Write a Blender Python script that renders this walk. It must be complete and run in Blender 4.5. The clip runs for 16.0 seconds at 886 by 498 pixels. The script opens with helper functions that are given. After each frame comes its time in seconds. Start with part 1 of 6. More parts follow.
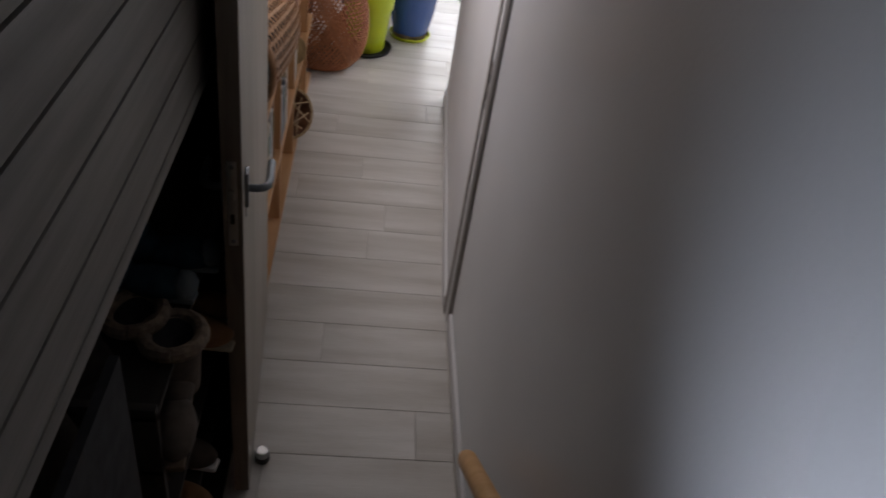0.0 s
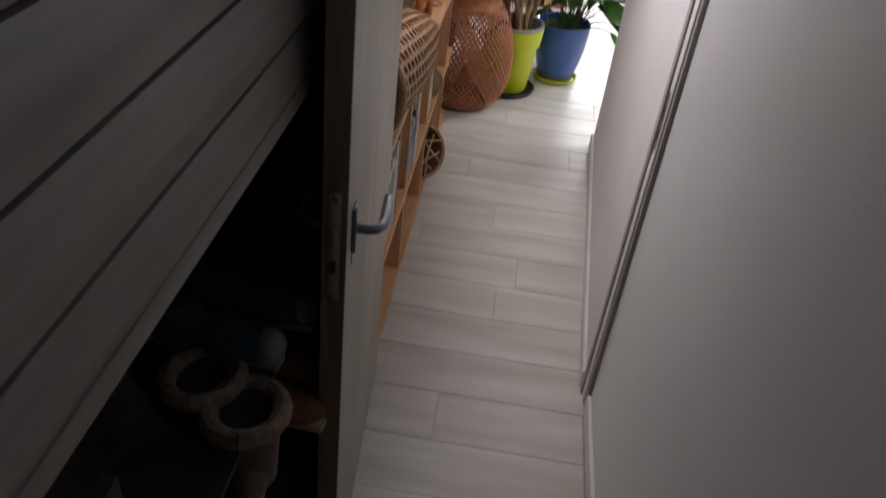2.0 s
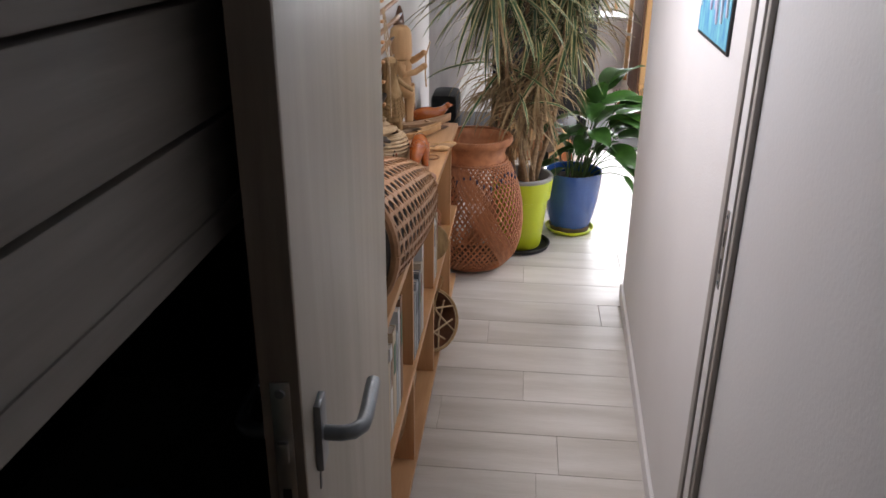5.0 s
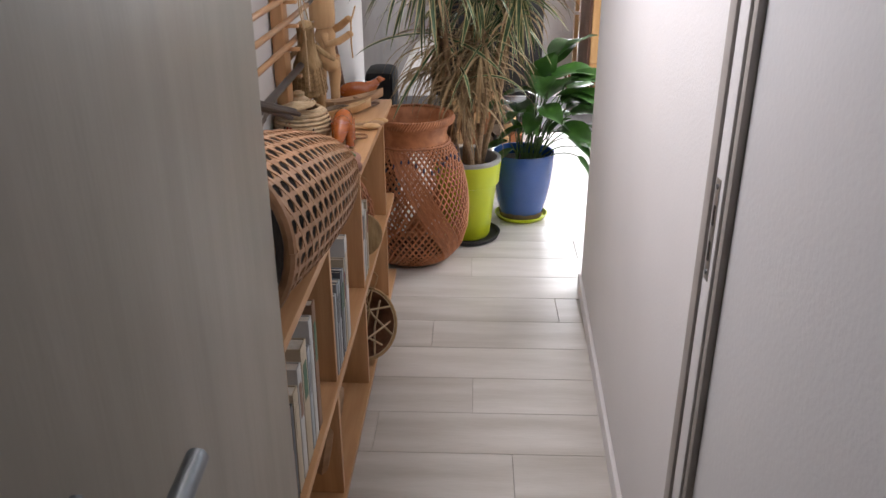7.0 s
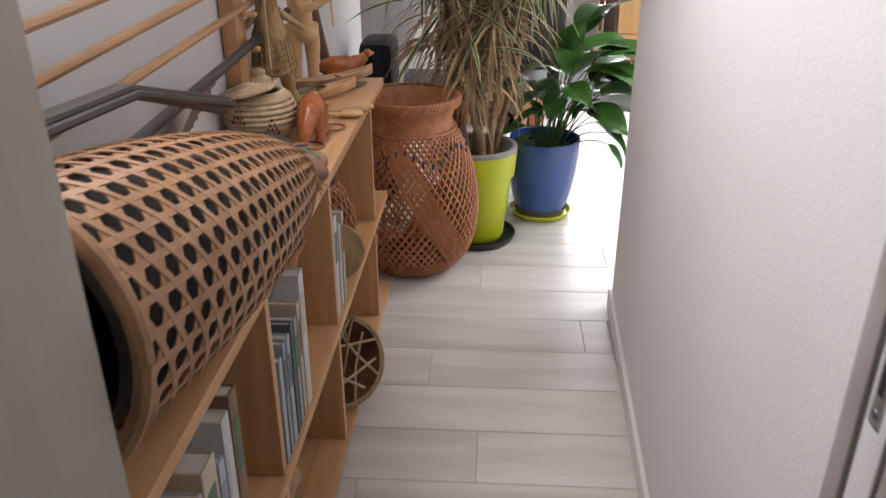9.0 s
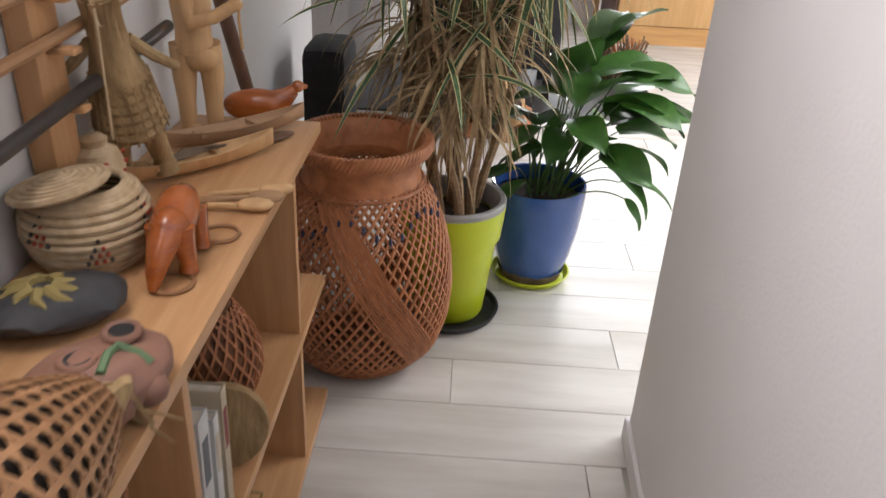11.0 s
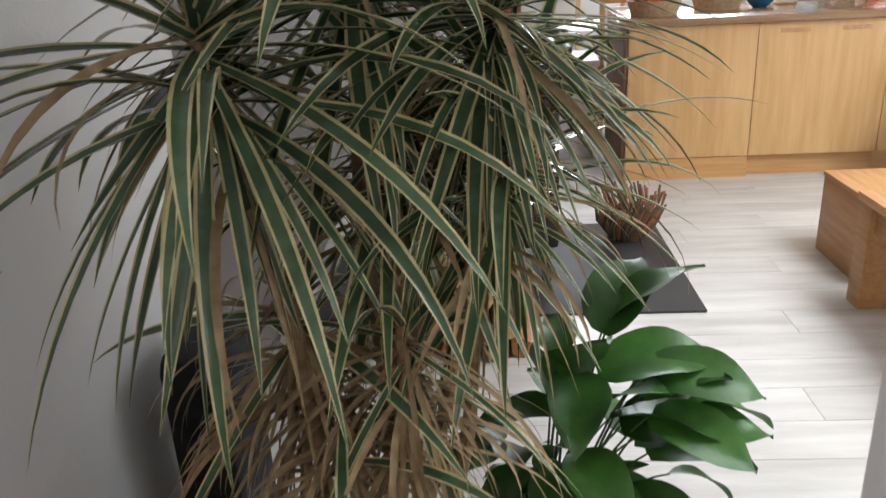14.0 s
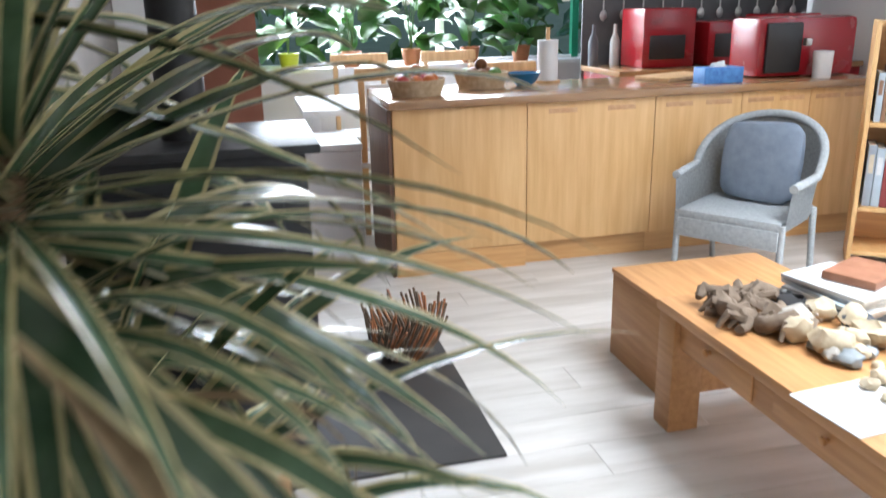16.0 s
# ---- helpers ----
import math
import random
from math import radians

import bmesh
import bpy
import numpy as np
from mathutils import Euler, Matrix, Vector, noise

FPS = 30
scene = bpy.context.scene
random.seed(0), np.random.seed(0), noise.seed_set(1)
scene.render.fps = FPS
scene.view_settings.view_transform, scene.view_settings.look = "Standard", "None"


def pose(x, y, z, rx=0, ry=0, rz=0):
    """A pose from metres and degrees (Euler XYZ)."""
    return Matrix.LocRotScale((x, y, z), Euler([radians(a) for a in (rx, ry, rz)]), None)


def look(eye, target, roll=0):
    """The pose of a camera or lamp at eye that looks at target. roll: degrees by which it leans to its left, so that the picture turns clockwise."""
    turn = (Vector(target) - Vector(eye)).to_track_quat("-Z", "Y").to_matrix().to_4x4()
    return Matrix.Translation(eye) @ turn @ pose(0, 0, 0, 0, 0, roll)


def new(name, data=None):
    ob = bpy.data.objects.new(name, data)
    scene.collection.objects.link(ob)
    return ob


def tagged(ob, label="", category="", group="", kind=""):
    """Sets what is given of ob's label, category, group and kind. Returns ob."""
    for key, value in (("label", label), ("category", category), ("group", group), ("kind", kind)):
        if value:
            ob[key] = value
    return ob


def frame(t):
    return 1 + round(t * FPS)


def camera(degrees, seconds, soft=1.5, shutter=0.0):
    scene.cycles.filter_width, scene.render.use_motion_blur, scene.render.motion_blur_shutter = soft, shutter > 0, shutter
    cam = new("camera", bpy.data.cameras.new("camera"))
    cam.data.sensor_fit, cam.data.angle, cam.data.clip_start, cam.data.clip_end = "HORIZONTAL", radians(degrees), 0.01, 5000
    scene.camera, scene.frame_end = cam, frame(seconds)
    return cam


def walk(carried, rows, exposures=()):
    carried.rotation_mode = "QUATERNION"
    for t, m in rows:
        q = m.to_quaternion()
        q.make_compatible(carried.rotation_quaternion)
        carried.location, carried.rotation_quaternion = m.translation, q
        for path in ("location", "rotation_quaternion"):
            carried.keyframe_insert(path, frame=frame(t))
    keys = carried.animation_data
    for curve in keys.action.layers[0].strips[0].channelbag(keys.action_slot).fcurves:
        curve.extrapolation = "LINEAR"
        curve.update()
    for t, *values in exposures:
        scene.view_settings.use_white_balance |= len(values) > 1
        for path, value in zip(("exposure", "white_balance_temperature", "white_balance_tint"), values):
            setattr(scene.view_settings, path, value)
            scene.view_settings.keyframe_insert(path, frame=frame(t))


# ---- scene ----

PATH = [
    (0, (-0.41, -0.327, 1.93), (-0.178, 1.242, 0.712), 9.9),
    (0.5, (-0.397, -0.23, 1.828), (-0.36, 1.34, 0.591), 5.9),
    (1, (-0.369, -0.13, 1.765), (-0.378, 1.404, 0.481), 6.6),
    (1.5, (-0.384, -0.078, 1.738), (-0.464, 1.444, 0.443), 7.1),
    (2, (-0.431, 0.012, 1.697), (-0.519, 1.645, 0.545), 7.2),
    (2.5, (-0.476, 0.049, 1.667), (-0.611, 1.745, 0.615), 5.2),
    (3, (-0.494, 0.111, 1.621), (-0.701, 1.777, 0.535), 3.6),
    (3.5, (-0.457, 0.18, 1.58), (-0.725, 1.853, 0.516), 4.7),
    (4, (-0.428, 0.249, 1.542), (-0.675, 1.94, 0.503), 2.0),
    (4.5, (-0.422, 0.303, 1.526), (-0.645, 2.048, 0.575), 0.6),
    (5, (-0.433, 0.364, 1.488), (-0.617, 2.198, 0.713), 0.4),
    (7.5, (-0.377, 0.79, 1.301), (-0.446, 2.619, 0.494), -0.2),
    (8, (-0.364, 0.894, 1.263), (-0.462, 2.708, 0.427), -1.1),
    (10.5, (-0.391, 1.812, 1.25), (-0.488, 3.605, 0.37), 2.6),
    (11, (-0.398, 2.003, 1.246), (-0.436, 3.77, 0.31), 3.0),
    (11.5, (-0.35, 2.216, 1.291), (-0.687, 3.992, 0.436), -0.3),
    (12, (-0.329, 2.353, 1.323), (-0.659, 4.135, 0.476), -0.2),
    (12.5, (-0.36, 2.495, 1.344), (-0.519, 4.328, 0.561), 0.4),
    (13, (-0.385, 2.635, 1.366), (-0.334, 4.467, 0.567), 0.1),
    (13.5, (-0.35, 2.786, 1.366), (-0.337, 4.619, 0.566), -1.1),
    (14, (-0.242, 2.974, 1.399), (-0.353, 4.833, 0.669), -3.0),
    (14.5, (-0.239, 3.066, 1.411), (-0.318, 4.917, 0.657), -1.7),
    (15, (-0.279, 3.306, 1.391), (-0.003, 5.148, 0.664), -0.1),
    (15.5, (-0.198, 3.503, 1.371), (0.251, 5.32, 0.667), -0.4),
    (16, (-0.097, 3.667, 1.4), (0.348, 5.522, 0.8), -1.3),
]
cam = camera(58.6, 16.0, 1.5, 0.4)
EXPOSURES = [(0.0, 0.30, 6500, 16), (0.5, 0.30, 6900, 16), (1.5, 0.50, 6700, 16), (2.5, 0.85, 6500, 16), (5.0, 1.05, 6500, 16), (8.0, 1.1, 6500, 16), (11.0, 1.0, 6600, 14), (12.5, 0.75, 6550, 14), (14.0, 0.62, 6350, 11), (15.0, 0.85, 6000, 11), (16.0, 0.80, 5950, 10)]
walk(cam, [(t, look(eye, target, roll)) for t, eye, target, roll in PATH], EXPOSURES)

# ---- light ----
XL_WALL = -0.97
world = bpy.data.worlds.new("sky")
scene.world = world
world.use_nodes = True
wn = world.node_tree
sky = wn.nodes.new("ShaderNodeTexSky")
sky.sky_type, sky.sun_disc = "NISHITA", False
sky.sun_elevation, sky.sun_rotation = radians(38), radians(120)
wn.links.new(sky.outputs[0], wn.nodes["Background"].inputs[0])
wn.nodes["Background"].inputs[1].default_value = 0.12


def area_light(name, m, sx, sy, watts, colour=(0.93, 0.97, 1.0), spread=180):
    lamp = bpy.data.lights.new(name, "AREA")
    lamp.shape, lamp.size, lamp.size_y, lamp.energy, lamp.color = "RECTANGLE", sx, sy, watts, colour
    lamp.spread = radians(spread)
    ob = new(name, lamp)
    ob.matrix_world = m
    return ob


area_light("daylight_side_window", look((4.28, 5.2, 1.45), (0.0, 5.6, 0.3)), 2.4, 1.8, 12)
area_light("daylight_kitchen_window", look((1.0, 10.42, 1.65), (1.6, 6.0, 0.5)), 2.0, 1.4, 150)
# unseen roof light, added to brighten the living room floor
area_light("added_ceiling_fill", look((2.3, 5.05, 2.54), (2.3, 5.05, 0.0)), 1.5, 1.7, 60, spread=128)
# assumed window over the shelf; its lamp is added to brighten the east walls
area_light("added_hall_fill", look((XL_WALL + 0.02, 2.45, 1.80), (0.0, 1.90, 1.20)), 0.95, 0.75, 10.5, (1.0, 0.96, 0.94))
# lamp added behind the viewpoint to brighten the stairwell wall; no window known
area_light("added_stair_fill", look((-0.715, -0.75, 2.41), (0.0, -0.1, 1.6)), 1.0, 0.90, 0.13, (0.80, 0.89, 1.0))
# lamp added low on the closet side to make the wall's pale patch
area_light("added_low_stair_fill", look((-0.685, -0.34, 1.03), (-0.036, -0.20, 1.44)), 0.40, 0.19, 0.85, (0.78, 0.87, 1.0), 62)

# ---- materials ----


def rgb(c):
    return (*c, 1.0)


def mat(name, a, b=None, rough=0.6, scale=12.0, stretch=(1, 1, 1), bump=0.15, fine=90.0, metal=0.0, vary=0.0, spec=0.5, coat=0.0):
    """Two-scale noise between two colours, with fine relief. vary: difference from piece to piece."""
    b = b or tuple(v * 0.82 for v in a)
    m = bpy.data.materials.new(name)
    m.use_nodes = True
    t = m.node_tree
    p = t.nodes["Principled BSDF"]
    co = t.nodes.new("ShaderNodeTexCoord")
    mp = t.nodes.new("ShaderNodeMapping")
    mp.inputs["Scale"].default_value = stretch
    t.links.new(co.outputs["Object"], mp.inputs[0])
    n1 = t.nodes.new("ShaderNodeTexNoise")
    n1.inputs["Scale"].default_value, n1.inputs["Detail"].default_value = scale, 5
    n2 = t.nodes.new("ShaderNodeTexNoise")
    n2.inputs["Scale"].default_value, n2.inputs["Detail"].default_value = fine, 3
    t.links.new(mp.outputs[0], n1.inputs[0])
    t.links.new(mp.outputs[0], n2.inputs[0])
    if vary:
        info = t.nodes.new("ShaderNodeObjectInfo")
        sh = t.nodes.new("ShaderNodeVectorMath")
        sh.operation = "MULTIPLY_ADD"
        sh.inputs[1].default_value = (37, 53, 71)
        t.links.new(info.outputs["Random"], sh.inputs[0])
        t.links.new(mp.outputs[0], sh.inputs[2])
        t.links.new(sh.outputs[0], n1.inputs[0])
        t.links.new(sh.outputs[0], n2.inputs[0])
    mixf = t.nodes.new("ShaderNodeMath")
    mixf.operation = "MULTIPLY_ADD"
    mixf.inputs[1].default_value = 0.35
    t.links.new(n2.outputs["Fac"], mixf.inputs[0])
    mr = t.nodes.new("ShaderNodeMapRange")
    mr.inputs[1].default_value, mr.inputs[2].default_value, mr.inputs[3].default_value, mr.inputs[4].default_value = 0.32, 0.68, -0.17, 0.83
    t.links.new(n1.outputs["Fac"], mr.inputs[0])
    t.links.new(mr.outputs[0], mixf.inputs[2])
    mix = t.nodes.new("ShaderNodeMix")
    mix.data_type = "RGBA"
    mix.inputs[6].default_value, mix.inputs[7].default_value = rgb(a), rgb(b)
    t.links.new(mixf.outputs[0], mix.inputs[0])
    out = mix.outputs[2]
    if vary:
        hs = t.nodes.new("ShaderNodeHueSaturation")
        vr = t.nodes.new("ShaderNodeMapRange")
        vr.inputs[3].default_value, vr.inputs[4].default_value = 1 - vary, 1 + vary
        t.links.new(info.outputs["Random"], vr.inputs[0])
        t.links.new(vr.outputs[0], hs.inputs["Value"])
        t.links.new(out, hs.inputs["Color"])
        out = hs.outputs[0]
    t.links.new(out, p.inputs["Base Color"])
    p.inputs["Metallic"].default_value = metal
    p.inputs["Specular IOR Level"].default_value = spec
    p.inputs["Coat Weight"].default_value = coat
    rr = t.nodes.new("ShaderNodeMapRange")
    rr.inputs[3].default_value, rr.inputs[4].default_value = max(rough - 0.1, 0.02), min(rough + 0.1, 1)
    t.links.new(n1.outputs["Fac"], rr.inputs[0])
    t.links.new(rr.outputs[0], p.inputs["Roughness"])
    if bump:
        bp = t.nodes.new("ShaderNodeBump")
        bp.inputs["Strength"].default_value, bp.inputs["Distance"].default_value = bump, 0.004
        t.links.new(n2.outputs["Fac"], bp.inputs["Height"])
        t.links.new(bp.outputs[0], p.inputs["Normal"])
    return m


def wood(name, a, b, axis=0, rough=0.5, vary=0.06, scale=5.0, bump=0.12, coat=0.0):
    """Grain drawn out along one axis."""
    st = [9.0, 9.0, 9.0]
    st[axis] = 0.7
    return mat(name, a, b, rough, scale, tuple(st), bump, 22.0, vary=vary, coat=coat)


M_WALL = mat("white_wall_paint", (0.74, 0.73, 0.73), (0.68, 0.67, 0.67), 0.7, 1.5, bump=0.2, fine=160)
M_NEAR = mat("grey_white_satin_paint", (0.68, 0.685, 0.70), (0.62, 0.625, 0.64), 0.33, 1.2, bump=0.12, fine=120)
M_TAUPE = mat("taupe_wall_paint", (0.17, 0.145, 0.13), (0.13, 0.11, 0.10), 0.8, 2.0, bump=0.3)
M_CEIL = mat("ceiling_paint", (0.78, 0.78, 0.77), (0.72, 0.72, 0.71), 0.8, 2.0)
M_FLOOR = mat("whitewashed_oak", (0.70, 0.675, 0.64), (0.52, 0.49, 0.445), 0.40, 2.4, (0.7, 5.0, 5.0), 0.10, 34.0, vary=0.05)
M_GAP = mat("dark_joint", (0.52, 0.49, 0.44), rough=0.9)
# greyish-white boards; the stairwell's low light is put into this dark colour
M_PANEL = wood("dimmed_whitewashed_pine", (0.175, 0.160, 0.142), (0.112, 0.102, 0.088), 1, 0.6, 0.06, 3.0)
# cream paint, its colour darkened to carry the dim light on the leaf
M_DOOR = mat("dimmed_cream_door_paint", (0.31, 0.28, 0.235), (0.265, 0.24, 0.195), 0.4, 2.5, (6, 6, 0.6), 0.08, 40)
M_DOOREDGE = wood("raw_door_edge", (0.21, 0.165, 0.125), (0.14, 0.11, 0.08), 2, 0.6)
M_BEECH = wood("beech_board", (0.62, 0.36, 0.18), (0.52, 0.28, 0.125), 1, 0.42, 0.06)
M_BEECHV = wood("beech_upright", (0.60, 0.34, 0.165), (0.48, 0.255, 0.11), 2, 0.42, 0.06)
M_CAB = wood("birch_cabinet_front", (0.74, 0.47, 0.21), (0.64, 0.37, 0.145), 2, 0.4, 0.07, 3.0)
M_CABP = wood("birch_plinth", (0.66, 0.38, 0.15), (0.56, 0.30, 0.11), 0, 0.45)
M_TOP = wood("oak_worktop", (0.42, 0.24, 0.12), (0.30, 0.16, 0.07), 0, 0.25, coat=0.3)
M_PINE = wood("waxed_pine", (0.54, 0.28, 0.11), (0.42, 0.20, 0.07), 1, 0.42)
# near-black cloth; on the closet surfaces its colour stands for shade
M_DARK = mat("dark_fabric_and_closet_shade", (0.02, 0.02, 0.022), (0.012, 0.012, 0.013), 0.9, 30)
M_BLACK = mat("black_plastic", (0.02, 0.02, 0.021), rough=0.45)
M_IRON = mat("black_cast_iron", (0.03, 0.03, 0.032), (0.02, 0.02, 0.02), 0.5, 20, metal=0.3)
M_STEEL = mat("brushed_steel", (0.55, 0.55, 0.54), (0.46, 0.46, 0.46), 0.35, 30, metal=0.9)
M_HANDLE = mat("grey_lever_metal", (0.22, 0.24, 0.26), (0.18, 0.2, 0.22), 0.38, 30, metal=0.6)
M_SEAL = mat("grey_brown_seal", (0.40, 0.37, 0.345), rough=0.6)
M_HEARTH = mat("black_slate_slab", (0.025, 0.024, 0.024), (0.045, 0.042, 0.04), 0.62, 6)
M_TERRA = mat("terracotta_render", (0.33, 0.13, 0.08), (0.27, 0.10, 0.06), 0.8, 8)
M_LIME = mat("lime_glazed_plastic", (0.50, 0.58, 0.015), (0.45, 0.53, 0.012), 0.35, 6, bump=0.05)
M_GREYRIM = mat("grey_pot_rim", (0.30, 0.30, 0.29), rough=0.6)
M_BLUE = mat("blue_glazed_ceramic", (0.035, 0.10, 0.33), (0.025, 0.08, 0.27), 0.22, 7, bump=0.05, coat=0.4)
M_SOIL = mat("potting_soil", (0.05, 0.035, 0.025), (0.02, 0.014, 0.01), 0.95, 60, bump=0.8, fine=140)

# ---- mesh helpers ----


def box(bm, x0, x1, y0, y1, z0, z1, bevel=0.0):
    r = bmesh.ops.create_cube(bm, size=1.0)["verts"]
    for v in r:
        v.co = Vector((x0 + (v.co.x + 0.5) * (x1 - x0), y0 + (v.co.y + 0.5) * (y1 - y0), z0 + (v.co.z + 0.5) * (z1 - z0)))
    if bevel:
        es = list({e for v in r for e in v.link_edges})
        bmesh.ops.bevel(bm, geom=es, offset=bevel, segments=2, affect="EDGES", profile=0.6)


def lathe(bm, rings, seg=32, m=None, close=True, squash=1.0):
    """Turned body from rings of (radius, height)."""
    m = m or Matrix()
    loops = []
    for r, z in rings:
        loops.append([bm.verts.new(m @ Vector((r * math.cos(2 * math.pi * i / seg), r * squash * math.sin(2 * math.pi * i / seg), z))) for i in range(seg)])
    for a, b in zip(loops, loops[1:]):
        for i in range(seg):
            bm.faces.new((a[i], a[(i + 1) % seg], b[(i + 1) % seg], b[i]))
    if close:
        bm.faces.new(loops[0][::-1])
        bm.faces.new(loops[-1])
    return loops


def tube(bm, points, radii, seg=8, cap=True):
    """Round bar along points, each with its radius."""
    pts = [Vector(p) for p in points]
    if not hasattr(radii, "__len__"):
        radii = [radii] * len(pts)
    loops, side = [], None
    for i, p in enumerate(pts):
        d = (pts[min(i + 1, len(pts) - 1)] - pts[max(i - 1, 0)]).normalized()
        if side is None:
            side = d.orthogonal().normalized()
        side = (side - d * side.dot(d)).normalized()
        up = d.cross(side)
        loops.append([bm.verts.new(p + radii[i] * (math.cos(2 * math.pi * k / seg) * side + math.sin(2 * math.pi * k / seg) * up)) for k in range(seg)])
    for a, b in zip(loops, loops[1:]):
        for k in range(seg):
            bm.faces.new((a[k], a[(k + 1) % seg], b[(k + 1) % seg], b[k]))
    if cap:
        bm.faces.new(loops[0][::-1])
        bm.faces.new(loops[-1])


def blob(bm, c, s, m=None, sub=2, rough=0.0, seed=0.0):
    """Ellipsoid lump, with uneven skin if rough."""
    r = bmesh.ops.create_icosphere(bm, subdivisions=sub, radius=1.0)["verts"]
    for v in r:
        k = 1 + rough * noise.noise(v.co * 1.7 + Vector((seed, seed * 2, 0)))
        q = Vector((v.co.x * s[0], v.co.y * s[1], v.co.z * s[2])) * k
        v.co = Vector(c) + (m @ q if m else q)


def mesh_of(name, bm, material, smooth=True):
    bmesh.ops.recalc_face_normals(bm, faces=bm.faces)
    me = bpy.data.meshes.new(name)
    bm.to_mesh(me)
    bm.free()
    for mm in (material if isinstance(material, (list, tuple)) else [material]):
        me.materials.append(mm)
    if smooth:
        me.shade_smooth()
        me.set_sharp_from_angle(angle=radians(40))
    return me


def part(name, bm, material, parent=None, label="", smooth=True):
    ob = new(name, mesh_of(name, bm, material, smooth))
    ob.parent = parent
    if label:
        ob["label"] = label
    return ob


def thing(name, place, label, category, group="", turn=0.0):
    ob = new(name)
    ob.empty_display_size = 0.05
    ob.matrix_world = pose(*place, 0, 0, turn)
    return tagged(ob, label, category, group)


def setting(name, bm, material, label, category):
    return tagged(part(name, bm, material, None, "", False), label, category, kind="structure")


def slab(name, material, label, category, *boxes):
    bm = bmesh.new()
    for b in boxes:
        box(bm, *b)
    return setting(name, bm, material, label, category)


def bbox(*a):
    bm = bmesh.new()
    box(bm, *a)
    return bm


# ---- the setting ----
XL, XR, YK, ZC = -0.97, 4.3, 10.5, 2.55
FL = slab("floor", M_GAP, "grey whitewashed oak plank floor with dark joints", "floor", (-1.9, XR + 0.1, 0.60, YK + 0.1, -0.12, -0.006))
slab("wall_west", M_WALL, "plain white painted wall behind the low shelf", "wall", (XL - 0.1, XL, 1.776, 1.95, -0.006, ZC), (XL - 0.1, XL, 2.95, 4.85, -0.006, ZC), (XL - 0.1, XL, 1.95, 2.95, -0.006, 1.40), (XL - 0.1, XL, 1.95, 2.95, 2.20, ZC))
slab("wall_hearth_side", M_TAUPE, "dark taupe wall beside the hearth", "wall", (XL - 0.18, XL - 0.08, 4.85, YK, -0.006, ZC), (XL - 0.18, XL - 0.10, 4.77, 4.85, -0.006, ZC))


def askew(bm):
    """The hall's east side runs out of square by some 2.5 degrees."""
    for v in bm.verts:
        v.co.x += 0.045 * (v.co.y - 3.455)
    return bm


setting("wall_hall_east", askew(bbox(0.026, 0.11, 1.805, 3.458, -0.006, ZC)), M_WALL, "white painted hall wall ending in a sharp corner", "wall")
slab("wall_living_south", M_WALL, "plain white painted wall", "wall", (0.108, XR, 3.36, 3.455, -0.006, ZC))
slab("wall_stair_east", M_NEAR, "smooth grey-white painted stairwell wall", "wall", (-0.036, 0.10, -3.1, 1.718, -0.006, 4.4))
slab("wall_door", M_WALL, "white wall round the doorway", "wall", (-1.9, -0.75, 1.74, 1.775, -0.006, 4.4), (-0.75, -0.002, 1.74, 1.808, 2.075, 4.4))
slab("wall_east", M_WALL, "white wall with a wide window opening", "wall", (XR, XR + 0.2, 3.36, 3.9, -0.006, ZC), (XR, XR + 0.2, 6.5, YK, -0.006, ZC), (XR, XR + 0.2, 3.9, 6.5, -0.006, 0.5), (XR, XR + 0.2, 3.9, 6.5, 2.4, ZC))
slab("wall_north", M_WALL, "white kitchen wall with a wide window opening", "wall", (XL - 0.18, -0.3, YK, YK + 0.2, -0.006, ZC), (3.5, XR, YK, YK + 0.2, -0.006, ZC), (-0.3, 3.5, YK, YK + 0.2, -0.006, 0.85), (-0.3, 3.5, YK, YK + 0.2, 2.4, ZC))
slab("ceiling", M_CEIL, "plain white ceiling", "ceiling", (XL - 0.18, XR + 0.2, 1.81, YK + 0.2, ZC, ZC + 0.1), (-1.9, 0.10, -3.1, 1.808, 4.4, 4.5))
# closet surfaces are near black: the shade is in their colour
slab("wall_closet", M_DARK, "closet wall coloured near black for the shade under the boarding", "wall", (-1.9, -1.8, -3.1, 1.74, -0.006, 4.4))
slab("wall_south", M_NEAR, "grey-white stairwell wall", "wall", (-1.9, 0.10, -3.2, -3.1, -0.006, 4.5))
# the flight of steps walked down
M_STEP = wood("dark_stair_wood", (0.30, 0.19, 0.10), (0.22, 0.13, 0.07), 0)
stair = thing("staircase", (-0.36, 0.6, 0), "wooden straight stair down to the hall floor", "stairs")
for i in range(9):
    y1 = 0.72 - 0.235 * i
    part("step", bbox(-0.69 + 0.36, -0.038 + 0.36, y1 - 0.235 - 0.6, y1 - 0.6, 0.0, 0.18 * (i + 1), 0.006), M_STEP, stair)
slab("landing", M_STEP, "wooden upper landing", "floor", (-0.69, -0.038, -3.1, 0.72 - 0.235 * 9, 0.0, 1.8))
# the gap in this side lets the added low lamp shine through
slab("wall_stair_side", M_DARK, "closet side of the stair, coloured near black for shade", "wall", (-0.705, -0.692, -3.1, -0.52, -0.006, 1.15), (-0.705, -0.692, -0.08, 0.40, -0.006, 1.15), (-0.705, -0.692, -0.52, -0.08, -0.006, 0.925))

